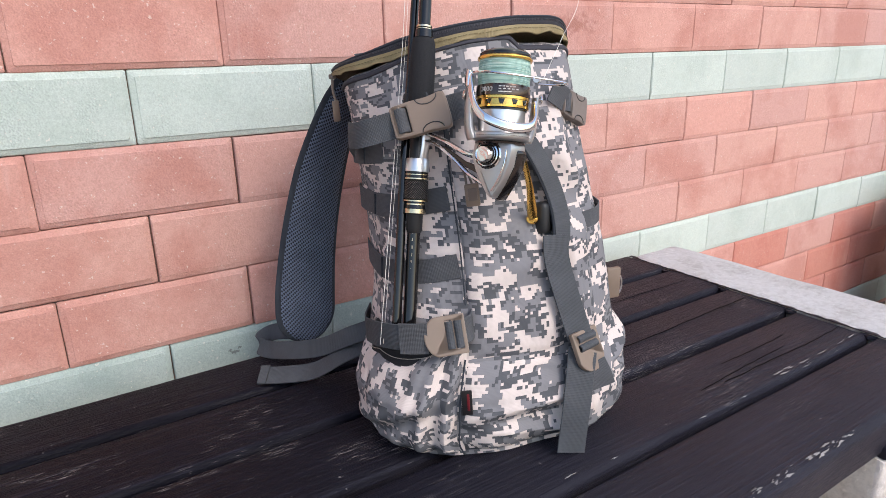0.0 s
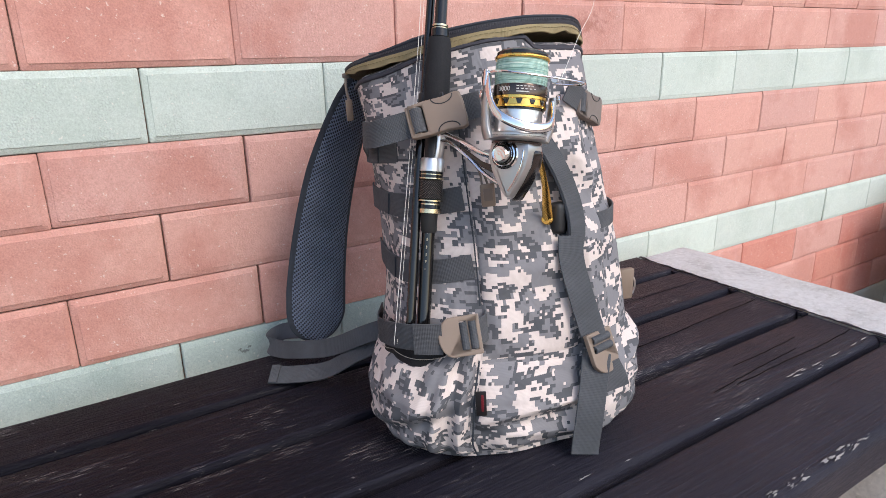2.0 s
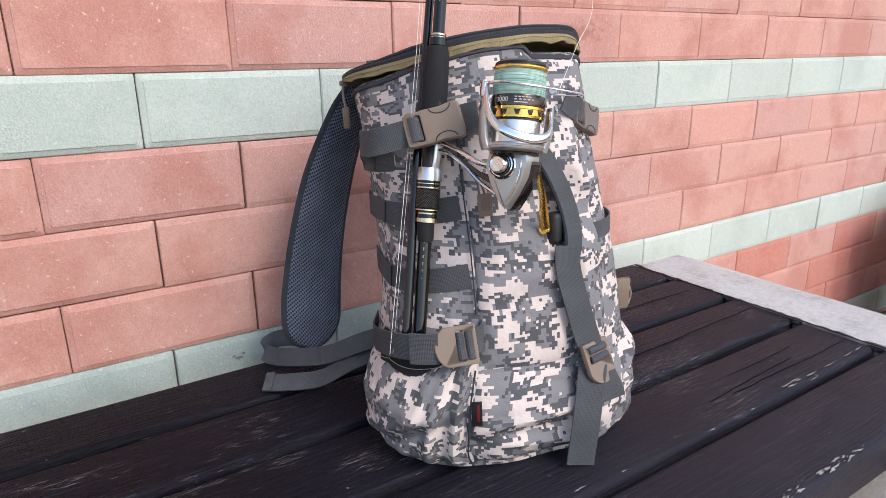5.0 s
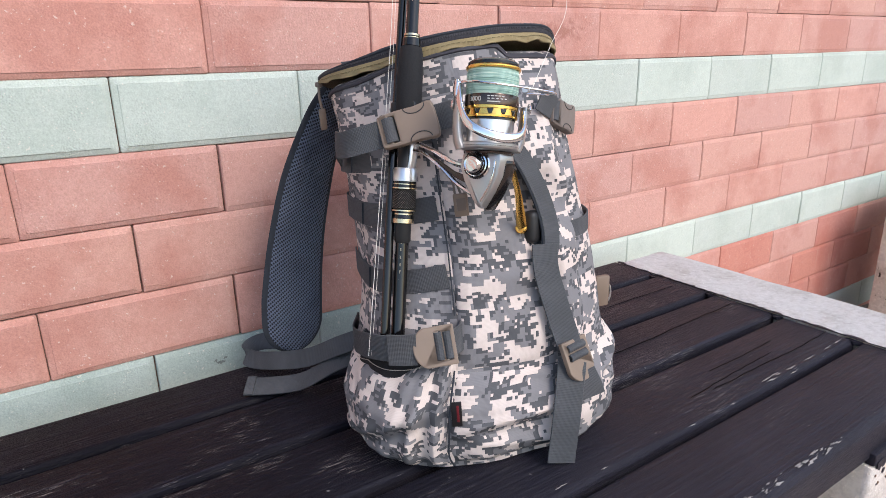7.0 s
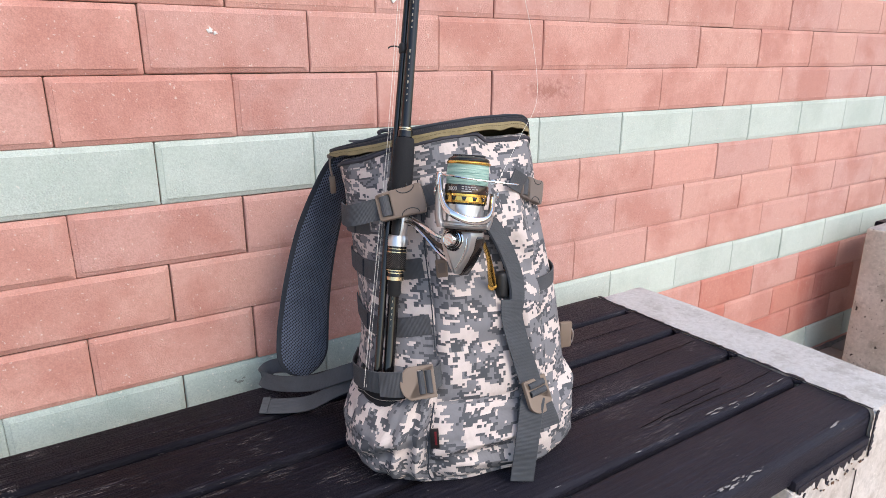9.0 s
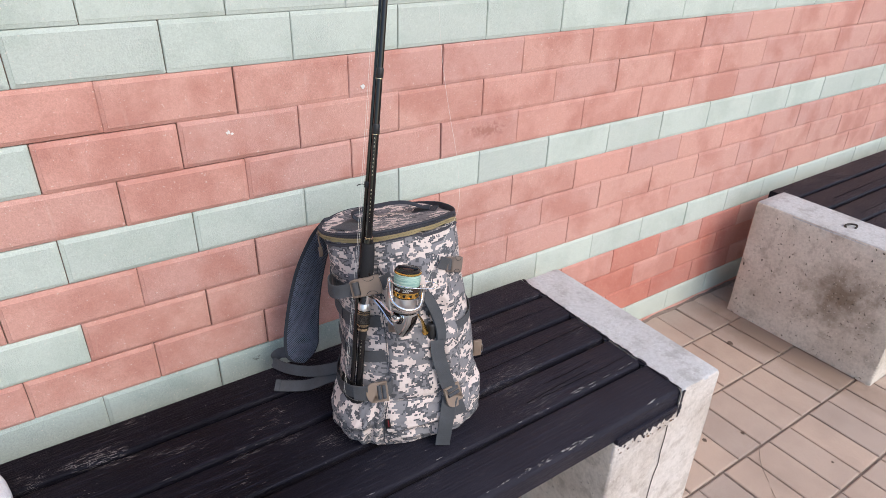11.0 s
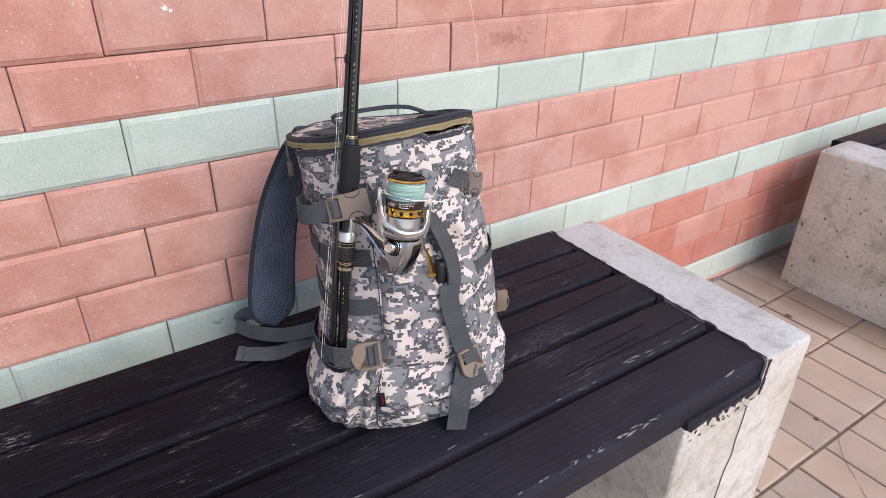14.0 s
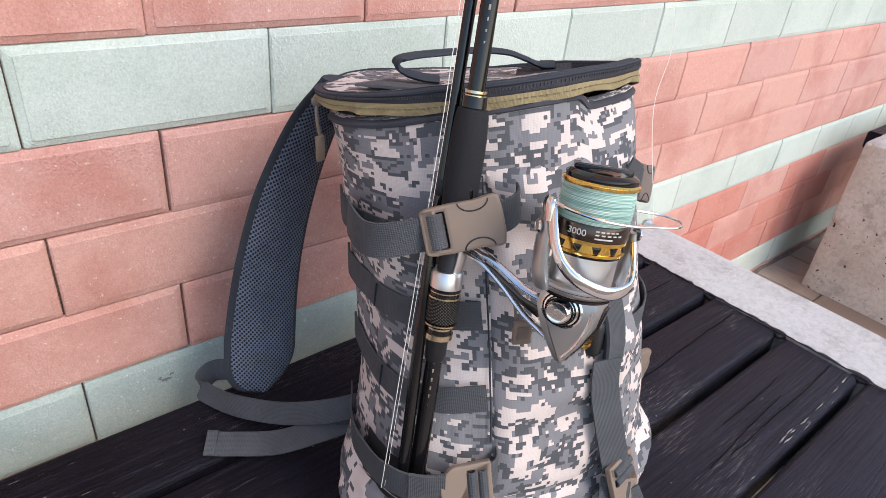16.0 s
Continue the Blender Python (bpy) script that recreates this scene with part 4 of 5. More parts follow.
def gathers(u, v):
    """Folds that run down from the strap, and a crumpled foot."""
    f = 0.0075 * ridge(u - 0.70 - 0.13 * v, 0.045) - 0.0060 * ridge(u - 0.80 - 0.10 * v, 0.05) + 0.0050 * ridge(u - 0.90 - 0.04 * v, 0.03)
    f += 0.0045 * ridge(v - 0.35 - 0.5 * (u - 0.3), 0.08) - 0.0040 * ridge(v - 0.20 - 0.45 * (u - 0.3), 0.07)
    f += 0.0050 * ridge(u - 0.52 - 0.22 * v, 0.05) * v
    return f + 0.0030 * noise.noise(Vector((u * 9, v * 6, 4.0)))


side_pocket = patch("side_pocket", -186, -113, 0.004, 0.1, 0.008, M_CAMO, bag, "open side pocket of camouflage cloth", 0.005, 72, 36, top=pocket_top, crease=gathers)
rim = [skin(-186 + 76.5 * u, pocket_top(u), 0.0085 + 0.004 * math.sin(math.pi * u))[0] for u in np.linspace(0.16, 0.98, 26)]
part("pocket_rim", tube(rim, 0.0004, 6), M_CREAM, side_pocket, "cream piping")
patch("pocket_net", -180, -124, 0.088, 0.132, 0.004, M_BLACKMESH, side_pocket, "black lining net", 0.004)
patch("flank_pocket", -40, 28, 0.004, 0.118, 0.004, M_CAMO, bag, "puffed camouflage pocket on the flank", 0.003)
part("woven_tag", moved(rounded_box((0.0110, 0.0016, 0.032), 0.0006), Matrix.Translation(skin(-110.6, 0.074, 0.0120)[0]) @ pose(0, 0, 0, 10, -3, -18)), M_BLACKTAG, bag, "black woven tag sewn into the seam")
part("woven_tag", moved(rounded_box((0.0028, 0.0012, 0.022), 0.0004), Matrix.Translation(skin(-110.2, 0.075, 0.0133)[0]) @ pose(0, 0, 0, 10, -3, -18)), M_RED_TAG, bag, "dark red print on the tag")

# webbing bands across the flank
for z0, d0, d1 in ((0.262, -196, -116), (0.197, -196, -115), (0.318, -196, -150)):
    pts = around(d0, d1, z0, 0.0022, 26, 0.22)
    part("webbing_band", ribbon(pts, (0, 0.15, 1), 0.026), M_WEBDARK, bag, "dark grey band sewn across the flank")
    for d in (-168, -140):
        if d < d1:
            p = around(d - 0.4, d + 0.4, z0, 0.0036, 2, 0.22)
            part("bar_tack", ribbon([q + Vector((0, 0, s)) for q, s in zip((p[0], p[1], p[2]), (-0.012, 0, 0.012))], (1, 0.2, 0), 0.0022, 0.0008), M_EDGE, bag)


def ladder_buckle(name, m, w, h, material, round_side=-1):
    """A tan ladder buckle: a rounded finger plate, a frame with two slots and the webbing through them."""
    ob = part(name, bmesh.new(), material, bag)
    hw, hh = w / 2, h / 2
    arc = [(round_side * (hw * 0.30 + hw * 0.78 * math.sin(a)), hh * math.cos(a)) for a in np.linspace(0.25, math.pi - 0.25, 12)]
    far = -round_side * hw
    outline = [(far, hh * 0.97), *arc, (far, -hh * 0.97)]
    x0, x1 = -round_side * hw * 0.02, -round_side * hw * 0.36
    x2, x3 = -round_side * hw * 0.46, -round_side * hw * 0.80
    bar = hh * 0.72
    holes = [[(x0, bar), (x1, bar), (x1, -bar), (x0, -bar)], [(x2, bar), (x3, bar), (x3, -bar), (x2, -bar)]]
    bm = moved(plate(outline, 0.0055, 0.0012, holes), m)
    bmesh.ops.recalc_face_normals(bm, faces=bm.faces)
    bm.to_mesh(ob.data)
    bm.free()
    for xa, xb in ((x0, x1), (x2, x3)):
        path = [m @ Vector((x, 0, z)) for x, z in ((xa * 1.0, 0.0002), (xa * 0.88 + xb * 0.12, 0.0034), ((xa + xb) / 2, 0.0050), (xa * 0.12 + xb * 0.88, 0.0034), (xb, 0.0002))]
        part("webbing_turn", ribbon(smooth_path(path, 4), m.to_3x3() @ Vector((0, 1, 0)), bar * 1.86), M_WEB, ob)
    return ob


def release_buckle(name, m, w, h, material):
    """A side-release buckle: a rounded box with curved slots, a ladder frame at one end."""
    ob = part(name, bmesh.new(), material, bag)
    hw, hh = w / 2, h / 2

    outline = [(-hw, hh * 0.84), (-hw * 0.86, hh * 0.94), (-hw * 0.30, hh * 0.99), (hw * 0.25, hh * 0.95), (hw * 0.72, hh * 1.05), (hw * 0.88, hh * 1.0), (hw * 0.93, hh * 0.5), (hw * 0.93, -hh * 0.5), (hw * 0.88, -hh), (hw * 0.72, -hh * 1.05), (hw * 0.25, -hh * 0.95), (-hw * 0.30, -hh * 0.99), (-hw * 0.86, -hh * 0.94), (-hw, -hh * 0.84)]
    bar = hh * 0.74
    holes = [[(-hw * 0.88, bar), (-hw * 0.74, bar), (-hw * 0.74, -bar), (-hw * 0.88, -bar)], [(-hw * 0.62, bar), (-hw * 0.42, bar), (-hw * 0.42, -bar), (-hw * 0.62, -bar)]]
    bm = moved(plate(outline, 0.010, 0.0022, holes), m)
    bmesh.ops.recalc_face_normals(bm, faces=bm.faces)
    bm.to_mesh(ob.data)
    bm.free()
    for sign in (1, -1):   # the prongs show behind two curved slots
        arc = [m @ Vector((hw * 0.27 + hw * 0.36 * math.cos(a), sign * (hh * 0.96 - hh * 0.42 * math.sin(a)), 0.0050)) for a in np.linspace(0.06, math.pi - 0.06, 12)]
        part("slot", tube(arc, 0.0006, 6), M_BLACK, ob)
    path = [m @ Vector((x, 0, z)) for x, z in ((-hw * 0.95, -0.002), (-hw * 0.84, 0.004), (-hw * 0.68, 0.0062), (-hw * 0.52, 0.004), (-hw * 0.44, -0.003))]
    part("webbing_turn", ribbon(smooth_path(path, 4), m.to_3x3() @ Vector((0, 1, 0)), bar * 1.9), M_WEBDARK, ob)
    return ob


# upper strap that holds the rod, with its buckle
part("rod_strap", ribbon(smooth_path([(-0.142, 0.085, 0.316), (-0.157, 0.035, 0.335), (-0.157, 0.004, 0.338), (-0.146, -0.013, 0.343), (-0.119, -0.0245, 0.351)]), (0.05, 0.1, 1), 0.027), M_WEB, bag, "grey strap round the rod")
part("rod_strap", ribbon(smooth_path([(-0.076, -0.0385, 0.3635), (-0.063, -0.0390, 0.3665), (-0.051, -0.0310, 0.3680), (-0.046, -0.0200, 0.3680)]), (-0.15, 0.1, 1), 0.026), M_WEBDARK, bag)
tb = frame_of((-0.0955, -0.0325, 0.3580), (0.91, -0.31, 0.26), (-0.389, -0.832, 0.369))
release_buckle("release_buckle", tb, 0.061, 0.036, M_TAN)
# lower strap round the rod butts, with a ladder buckle
low = smooth_path([(-0.134, 0.085, 0.106), (-0.152, 0.03, 0.114), (-0.155, -0.014, 0.127), (-0.151, -0.045, 0.136), (-0.134, -0.0705, 0.141), (-0.100, -0.082, 0.142)])
part("lower_strap", ribbon(low, (0, 0.1, 1), 0.028), M_WEB, bag, "grey strap round the rod butts")
part("lower_strap", ribbon(smooth_path([(-0.138, -0.0690, 0.1395), (-0.126, -0.0770, 0.1405), (-0.112, -0.0835, 0.1415)]), (0, 0.1, 1), 0.033, 0.003), M_WEBDARK, bag)
part("lower_strap", ribbon(smooth_path([(-0.088, -0.0850, 0.144), (-0.074, -0.0865, 0.145), (-0.064, -0.0820, 0.146), (-0.058, -0.070, 0.147)]), (-0.03, 0.2, 1), 0.028), M_WEBDARK, bag)
lb = frame_of((-0.0937, -0.0870, 0.1430), (0.96, -0.20, 0.10), (-0.20, -0.90, 0.38))
ladder_buckle("ladder_buckle", lb, 0.042, 0.042, M_TAN)
# webbing down the front with a ladder buckle and its tail
loop = smooth_path([(0.000, -0.026, 0.346), (0.018, -0.040, 0.326), (0.034, -0.054, 0.292), (0.044, -0.064, 0.256), (0.044, -0.071, 0.228), (0.038, -0.0735, 0.208), (0.034, -0.0740, 0.198)])
front_loop = part("front_loop", ribbon(loop, (1, 0.25, 0.35), 0.020, 0.006), M_WEB, bag, "grey webbing loop with a bound edge")
for side in (-1, 1):
    part("binding", tube([p + Vector((0.98, 0.24, 0.2)).normalized() * 0.0098 * side for p in loop], 0.0022, 8), M_EDGE, front_loop)
part("front_strap", ribbon(smooth_path([(0.035, -0.0745, 0.232), (0.034, -0.0815, 0.206), (0.042, -0.091, 0.168), (0.054, -0.102, 0.122)]), (1, -0.05, 0), 0.029), M_WEB, bag, "grey strap down the front")
part("front_strap", ribbon(smooth_path([(0.056, -0.105, 0.108), (0.047, -0.117, 0.090), (0.038, -0.127, 0.05), (0.033, -0.130, 0.018), (0.031, -0.1315, 0.003)]), (1, -0.2, 0), 0.031), M_WEB, bag, "loose grey strap end")
part("front_strap", ribbon(smooth_path([(0.064, -0.112, 0.095), (0.068, -0.1195, 0.082), (0.071, -0.123, 0.070)]), (1, -0.1, 0.3), 0.031), M_WEBDARK, bag)
rb = frame_of((0.0610, -0.1075, 0.1095), (-0.16, 0.40, 0.90), (0.32, -0.80, 0.50))
ladder_buckle("ladder_buckle", rb, 0.044, 0.042, M_TAN)
# buckles on the far flank
release_buckle("release_buckle", frame_of((0.0935, 0.0005, 0.3555), (0.86, 0.36, -0.36), (0.36, -0.89, 0.25)), 0.047, 0.032, M_BROWNPL)
part("rod_strap", ribbon(smooth_path([(0.055, -0.019, 0.378), (0.067, -0.016, 0.371), (0.079, -0.009, 0.364)]), (0.30, 0.1, 1), 0.026), M_WEBDARK, bag, "dark strap end at the flank buckle")
p, nrm = skin(-14, 0.140, 0.006)
sb = part("side_buckle", moved(rounded_box((0.020, 0.008, 0.040), 0.003), Matrix.Translation(p + Vector((0.004, 0, 0)))), M_TAN, bag, "tan plastic buckle")
ring_pts = [p + Vector((0.013 + 0.005 * math.cos(a), 0.0, -0.004 + 0.012 * math.sin(a))) for a in np.linspace(-1.6, 1.6, 10)]
part("cord_ring", tube(ring_pts, 0.001, 6), M_STEEL, sb)
part("webbing_band", ribbon(around(-75, 10, 0.232, 0.003, 14), (0, 0.1, 1), 0.02), M_WEBDARK, bag)
# zip pulls
zp = Vector((-0.152, 0.146, 0.392))
pull = part("zip_pull", tube(smooth_path([zp, zp + Vector((-0.001, -0.004, -0.014)), zp + Vector((0.001, -0.006, -0.028))]), 0.0016, 8), M_TAN, bag, "tan zip pull")
part("pull_tab", moved(rounded_box((0.0085, 0.004, 0.026), 0.0018), Matrix.Translation(zp + Vector((0.001, -0.007, -0.040))) @ pose(0, 0, 0, 8, -6, 15)), M_TAN, pull)
part("slider", moved(rounded_box((0.008, 0.007, 0.006), 0.0015), Matrix.Translation(zp)), M_BROWNPL, pull)
fp = Vector((-0.066, -0.056, 0.317))
pull = part("zip_pull", merged(*[tube(smooth_path([fp + Vector((dx, 0, 0)), fp + Vector((dx * 0.6 + 0.004, -0.008, -0.012)), fp + Vector((0.006 + dx, -0.013, -0.024))]), 0.0012, 6) for dx in (-0.003, 0.003)]), M_BROWNPL, bag, "tan zip pull with a cord")
part("pull_tab", moved(rounded_box((0.0145, 0.0045, 0.024), 0.0018), Matrix.Translation(fp + Vector((0.008, -0.016, -0.034))) @ pose(0, 0, 0, 8, -6, -18)), M_TAN, pull)
part("pull_tab", moved(rounded_box((0.009, 0.001, 0.013), 0.0004), Matrix.Translation(fp + Vector((0.0072, -0.0186, -0.033))) @ pose(0, 0, 0, 8, -6, -18)), M_BROWNPL, pull)


def build_shoulder_strap():
    """The padded shoulder strap: a bound edge round a mesh face."""
    centre = smooth_path([(-0.112, 0.205, 0.392), (-0.133, 0.222, 0.345), (-0.161, 0.230, 0.27), (-0.182, 0.229, 0.19), (-0.196, 0.220, 0.115), (-0.202, 0.210, 0.060), (-0.204, 0.203, 0.026)], 18)
    n = len(centre) - 1
    across = Vector((0.93, 0.36, -0.08)).normalized()
    face, edge, uvf, uve, run = [], [], [], [], 0.0
    for i, c in enumerate(centre):
        t = i / n
        w = np.interp(t, (0, 0.12, 0.35, 0.7, 1.0), (0.024, 0.031, 0.040, 0.047, 0.047))
        left = sum((centre[k + 1] - centre[k]).length for k in range(i, n))
        w *= math.sqrt(max(0.05, 1 - max(0.0, 1 - left / 0.05) ** 2.2))
        d = (centre[min(i + 1, n)] - centre[max(i - 1, 0)]).normalized()
        s = (across - across.dot(d) * d).normalized()
        out = s.cross(d)
        out = out if out.y < 0 else -out
        run += (c - centre[i - 1]).length if i else 0
        puff = 0.0075
        face.append([c + s * (w - 0.0065) * x + out * (puff * (1 - 0.45 * x ** 4)) for x in np.linspace(-1, 1, 11)])
        uvf.append([((w - 0.006) * x, run) for x in np.linspace(-1, 1, 11)])
        edge.append([c + s * w * math.cos(a) + out * 0.0062 * math.sin(a) for a in np.linspace(0, 2 * math.pi, 25)[:-1]])
        uve.append([(run, k * 0.004) for k in range(25)])
    pad = part("shoulder_strap", loft(edge, uvs=uve), M_BIND, bag, "padded shoulder strap with a bound edge")
    part("mesh_face", loft(face, closed=False, uvs=uvf), M_MESH, pad, "blue grey spacer mesh")


build_shoulder_strap()
# adjuster webbing that loops from the pad over the seat and back to the pack
part("adjuster_strap", ribbon(smooth_path([(-0.195, 0.212, 0.034), (-0.226, 0.240, 0.031), (-0.252, 0.256, 0.024), (-0.268, 0.244, 0.0155), (-0.260, 0.226, 0.0135), (-0.235, 0.185, 0.026), (-0.195, 0.140, 0.044), (-0.158, 0.098, 0.074), (-0.118, 0.080, 0.090)]), (0.1, 0.62, 0.78), 0.025), M_WEB, bag, "grey adjuster webbing looped on the seat")
tail = smooth_path([(-0.275, 0.158, 0.0085), (-0.245, 0.144, 0.0110), (-0.205, 0.122, 0.021), (-0.165, 0.095, 0.052), (-0.120, 0.085, 0.070)])
tl = part("adjuster_tail", ribbon(tail, (0.2, 0.85, 0.45), 0.027), M_WEB, bag, "loose grey webbing tail")
part("hem", ribbon([tail[0] + Vector((0.0, 0, 0.001)), (tail[0] + tail[3]) / 2 + Vector((0, 0, 0.001)), tail[3] + Vector((0, 0, 0.001))], (0.2, 0.85, 0.45), 0.028, 0.0042), M_WEB, tl)

# ---- soft white pouch further along the seat ----
def build_pouch():
    pouch = empty("pouch", pose(-0.388, 0.752, SEAT + 0.0015, 0, 0, 20), "soft white cloth pouch with a dark patch lying on the bench", "pouch")
    rings, uvs, n = [], [], 40
    for i in range(15):
        a = -math.pi / 2 + math.pi * i / 14
        ring, uv = [], []
        for j in range(n + 1):
            b = 2 * math.pi * j / n
            k = math.copysign(abs(math.cos(a)) ** 0.55, 1)
            x, y = 0.076 * k * math.copysign(abs(math.cos(b)) ** 0.75, math.cos(b)), 0.092 * k * math.copysign(abs(math.sin(b)) ** 0.75, math.sin(b))
            z = 0.026 * (1 + math.copysign(abs(math.sin(a)) ** 0.7, math.sin(a)))
            p = Vector((x, y, z))
            p += 0.006 * noise.noise(p * 26) * Vector((1, 1, 1 if i > 3 else 0))
            p.z = max(0.0, p.z)
            uv.append((0.09 * b, 0.1 * a))
            if j < n:
                ring.append(p)
        rings.append(ring), uvs.append(uv)
    part("body", loft(rings, uvs=uvs), M_POUCH, pouch)
    part("patch", moved(rounded_box((0.030, 0.022, 0.004), 0.0015), Matrix.Translation((0.012, 0.030, 0.0535)) @ pose(0, 0, 0, -14, 8, 10)), M_BLACKTAG, pouch, "dark sewn patch")


build_pouch()

# ---- fishing rod ----
rod = empty("fishing_rod", BAG, "black two-piece fishing rod with gold trim strapped to the backpack", "fishing rod")
ROD_DIR = Vector((0.143, 0.181, 1.0))


def rod_at(z, dx=0.0, dy=0.0):
    return Vector((-0.121 + dx, -0.050 + dy, 0.154)) + ROD_DIR * (z - 0.154)


ROD_UP = ROD_DIR.normalized()


def turned(name, profile, material, parent, label="", dx=0.0, dy=0.0, n=24):
    """A turned piece on the rod: (radius, height) pairs."""
    base = rod_at(0.0, dx, dy)
    m = Matrix.Translation(base) @ ROD_UP.to_track_quat("Z", "Y").to_matrix().to_4x4()
    k = ROD_DIR.length
    return part(name, moved(lathe([(r, z * k) for r, z in profile], n), m), material, parent, label)


butt = turned("butt", [(0.0055, 0.122), (0.0088, 0.125), (0.0088, 0.136), (0.0072, 0.142), (0.0068, 0.246)], M_GLOSS, rod, "glossy black butt section")
turned("reel_seat", [(0.0070, 0.240), (0.0085, 0.243), (0.0085, 0.338), (0.007, 0.34), (0.007, 0.372)], M_BLACK, rod, "black reel seat")
turned("lock_nut", [(0.0100, 0.2735), (0.0122, 0.2745), (0.0122, 0.2925), (0.0100, 0.2935)], M_KNURL, rod, "black knurled lock nut")
for z, r, h in ((0.2725, 0.0129, 0.0009), (0.2945, 0.0129, 0.0009), (0.2985, 0.0122, 0.0006), (0.2690, 0.0104, 0.0010), (0.2655, 0.0100, 0.0012), (0.2622, 0.0113, 0.0030), (0.2520, 0.0082, 0.0004)):
    turned("gold_ring", [(r * 0.85, z - h), (r, z - h * 0.7), (r, z + h * 0.7), (r * 0.85, z + h)], M_BRASS, rod, "pale gold ring")
turned("seat_collar", [(0.0100, 0.2595), (0.0112, 0.2605), (0.0098, 0.2710), (0.0098, 0.2745)], M_GLOSS, rod, "glossy black collar under the nut")
turned("seat_collar", [(0.0100, 0.2935), (0.0118, 0.2940), (0.0118, 0.3010), (0.0100, 0.3015)], M_GLOSS, rod, "glossy black collar over the nut")
turned("hood", [(0.0100, 0.3005), (0.0123, 0.3015), (0.0124, 0.3125), (0.0112, 0.3145)], M_STEEL, rod, "silver reel hood")
turned("fore_grip", [(0.0085, 0.345), (0.0104, 0.349), (0.0124, 0.362), (0.0133, 0.385), (0.0131, 0.410), (0.0120, 0.426), (0.0108, 0.4315), (0.0082, 0.4320)], M_EVA, rod, "dark foam fore grip")
turned("seat_collar", [(0.0072, 0.4315), (0.0092, 0.4325), (0.0088, 0.4400), (0.0072, 0.4405)], M_GLOSS, rod, "glossy black collar over the grip")
for z in (0.4400, 0.4430):
    turned("gold_ring", [(0.0060, z - 0.0012), (0.0080, z - 0.0009), (0.0080, z + 0.0009), (0.0060, z + 0.0012)], M_BRASS, rod, "pale gold ring")
# open window in the reel seat, a dark chrome lip
part("seat_window", moved(rounded_box((0.0085, 0.004, 0.030), 0.0018), frame_of(rod_at(0.366) + (Vector((0.5, -0.86, 0)) * 0.0105), (0.86, 0.5, 0), ROD_UP)), M_TRIM, rod, "dark chrome window of the reel seat")
TOP = 1.62
blank = turned("blank", [(0.0062, 0.43), (0.0060, 0.60), (0.0052, 1.0), (0.0040, TOP)], M_GLOSS, rod, "glossy black blank")
for z, h in ((0.64, 0.009), (0.735, 0.009), (0.90, 0.012)):
    turned("thread_wrap", [(0.0058, z - h), (0.0068, z - h * 0.8), (0.0068, z + h * 0.8), (0.0058, z + h)], M_BLACK, rod)
    turned("gold_ring", [(0.0060, z - h - 0.001), (0.0070, z - h - 0.0006), (0.0070, z - h + 0.0006), (0.0060, z - h + 0.001)], M_BRASS, rod)
# lettering on the blank, too small to read: a row of pale bars
mark_rnd = random.Random(4)
toward = (Vector((-0.45, -0.9, 0)) - Vector((-0.45, -0.9, 0)).dot(ROD_UP) * ROD_UP).normalized()
for z0, count in ((0.475, 9), (0.56, 10), (0.175, 8), (0.212, 5)):
    for k in range(count):
        z = z0 + 0.0072 * k
        bm = rounded_box((0.0015 * mark_rnd.uniform(0.6, 1.1), 0.0004, 0.0034 * mark_rnd.uniform(0.4, 1.2)), 0.00015, 1)
        part("print_bar", moved(bm, frame_of(rod_at(z) + toward * 0.0067, ROD_UP.cross(toward), ROD_UP)), M_WORN, blank)
TIP_OFF = ((0.128, -0.0150, -0.0025), (0.154, -0.0145, -0.002), (0.30, -0.0115, 0.009), (0.433, -0.0070, 0.015), (0.8, -0.0035, 0.0115), (1.2, -0.003, 0.010), (TOP - 0.03, -0.002, 0.009))
tip_path = smooth_path([rod_at(z, dx, dy) for z, dx, dy in TIP_OFF], 6)
tip = part("tip_section", tube(tip_path, lambda t: 0.0052 - 0.0016 * t, 14), M_GLOSS, rod, "second blank section, glossy black")
for i in (16, 20, 25):
    p, q = tip_path[i], tip_path[i + 1]
    d = (q - p).normalized() * 0.006
    part("thread_wrap", tube([p - d, p - d * 0.8, p + d * 0.8, p + d], lambda t: 0.0060 if 0.1 < t < 0.9 else 0.0050, 14), M_BLACK, tip)
    if i != 16:
        arc = [p + Vector((-0.005 - 0.0075 * (1 - math.cos(a)), -0.002, 0.003 * math.sin(a))) for a in np.linspace(0, math.pi, 9)]
        part("line_guide", tube(arc, 0.0009, 6), M_BLACK, tip, "small black line guide")
line = [rod_at(z, -0.030 + 0.03 * min(0.3, max(0, z - 0.12)) + 0.006 * max(0, z - 0.42), 0.003) for z in np.linspace(0.128, TOP - 0.05, 20)]
part("line", tube(line, 0.0003, 5), M_NYLON, rod, "pale fishing line along the rod")
line = [p + Vector((0.0035, 0.001, 0)) for p in line]
part("line", tube(line, 0.0002, 5), M_NYLON, rod)

# ---- reel ----
STEM = Vector((0.54, -0.84, 0))
STEM = (STEM - STEM.dot(ROD_UP) * ROD_UP).normalized()
SIDE = ROD_UP.cross(STEM)                 # towards the handle
reel_mid = rod_at(0.320) + STEM * 0.099
RM = Matrix((STEM, SIDE, ROD_UP)).transposed().to_4x4()
REEL = Matrix.Translation(reel_mid) @ RM
reel = empty("fishing_reel", BAG @ REEL @ Matrix.Diagonal((1.03, 1.03, 0.95, 1)), "silver and gold spinning reel wound with mint green line", "fishing reel")


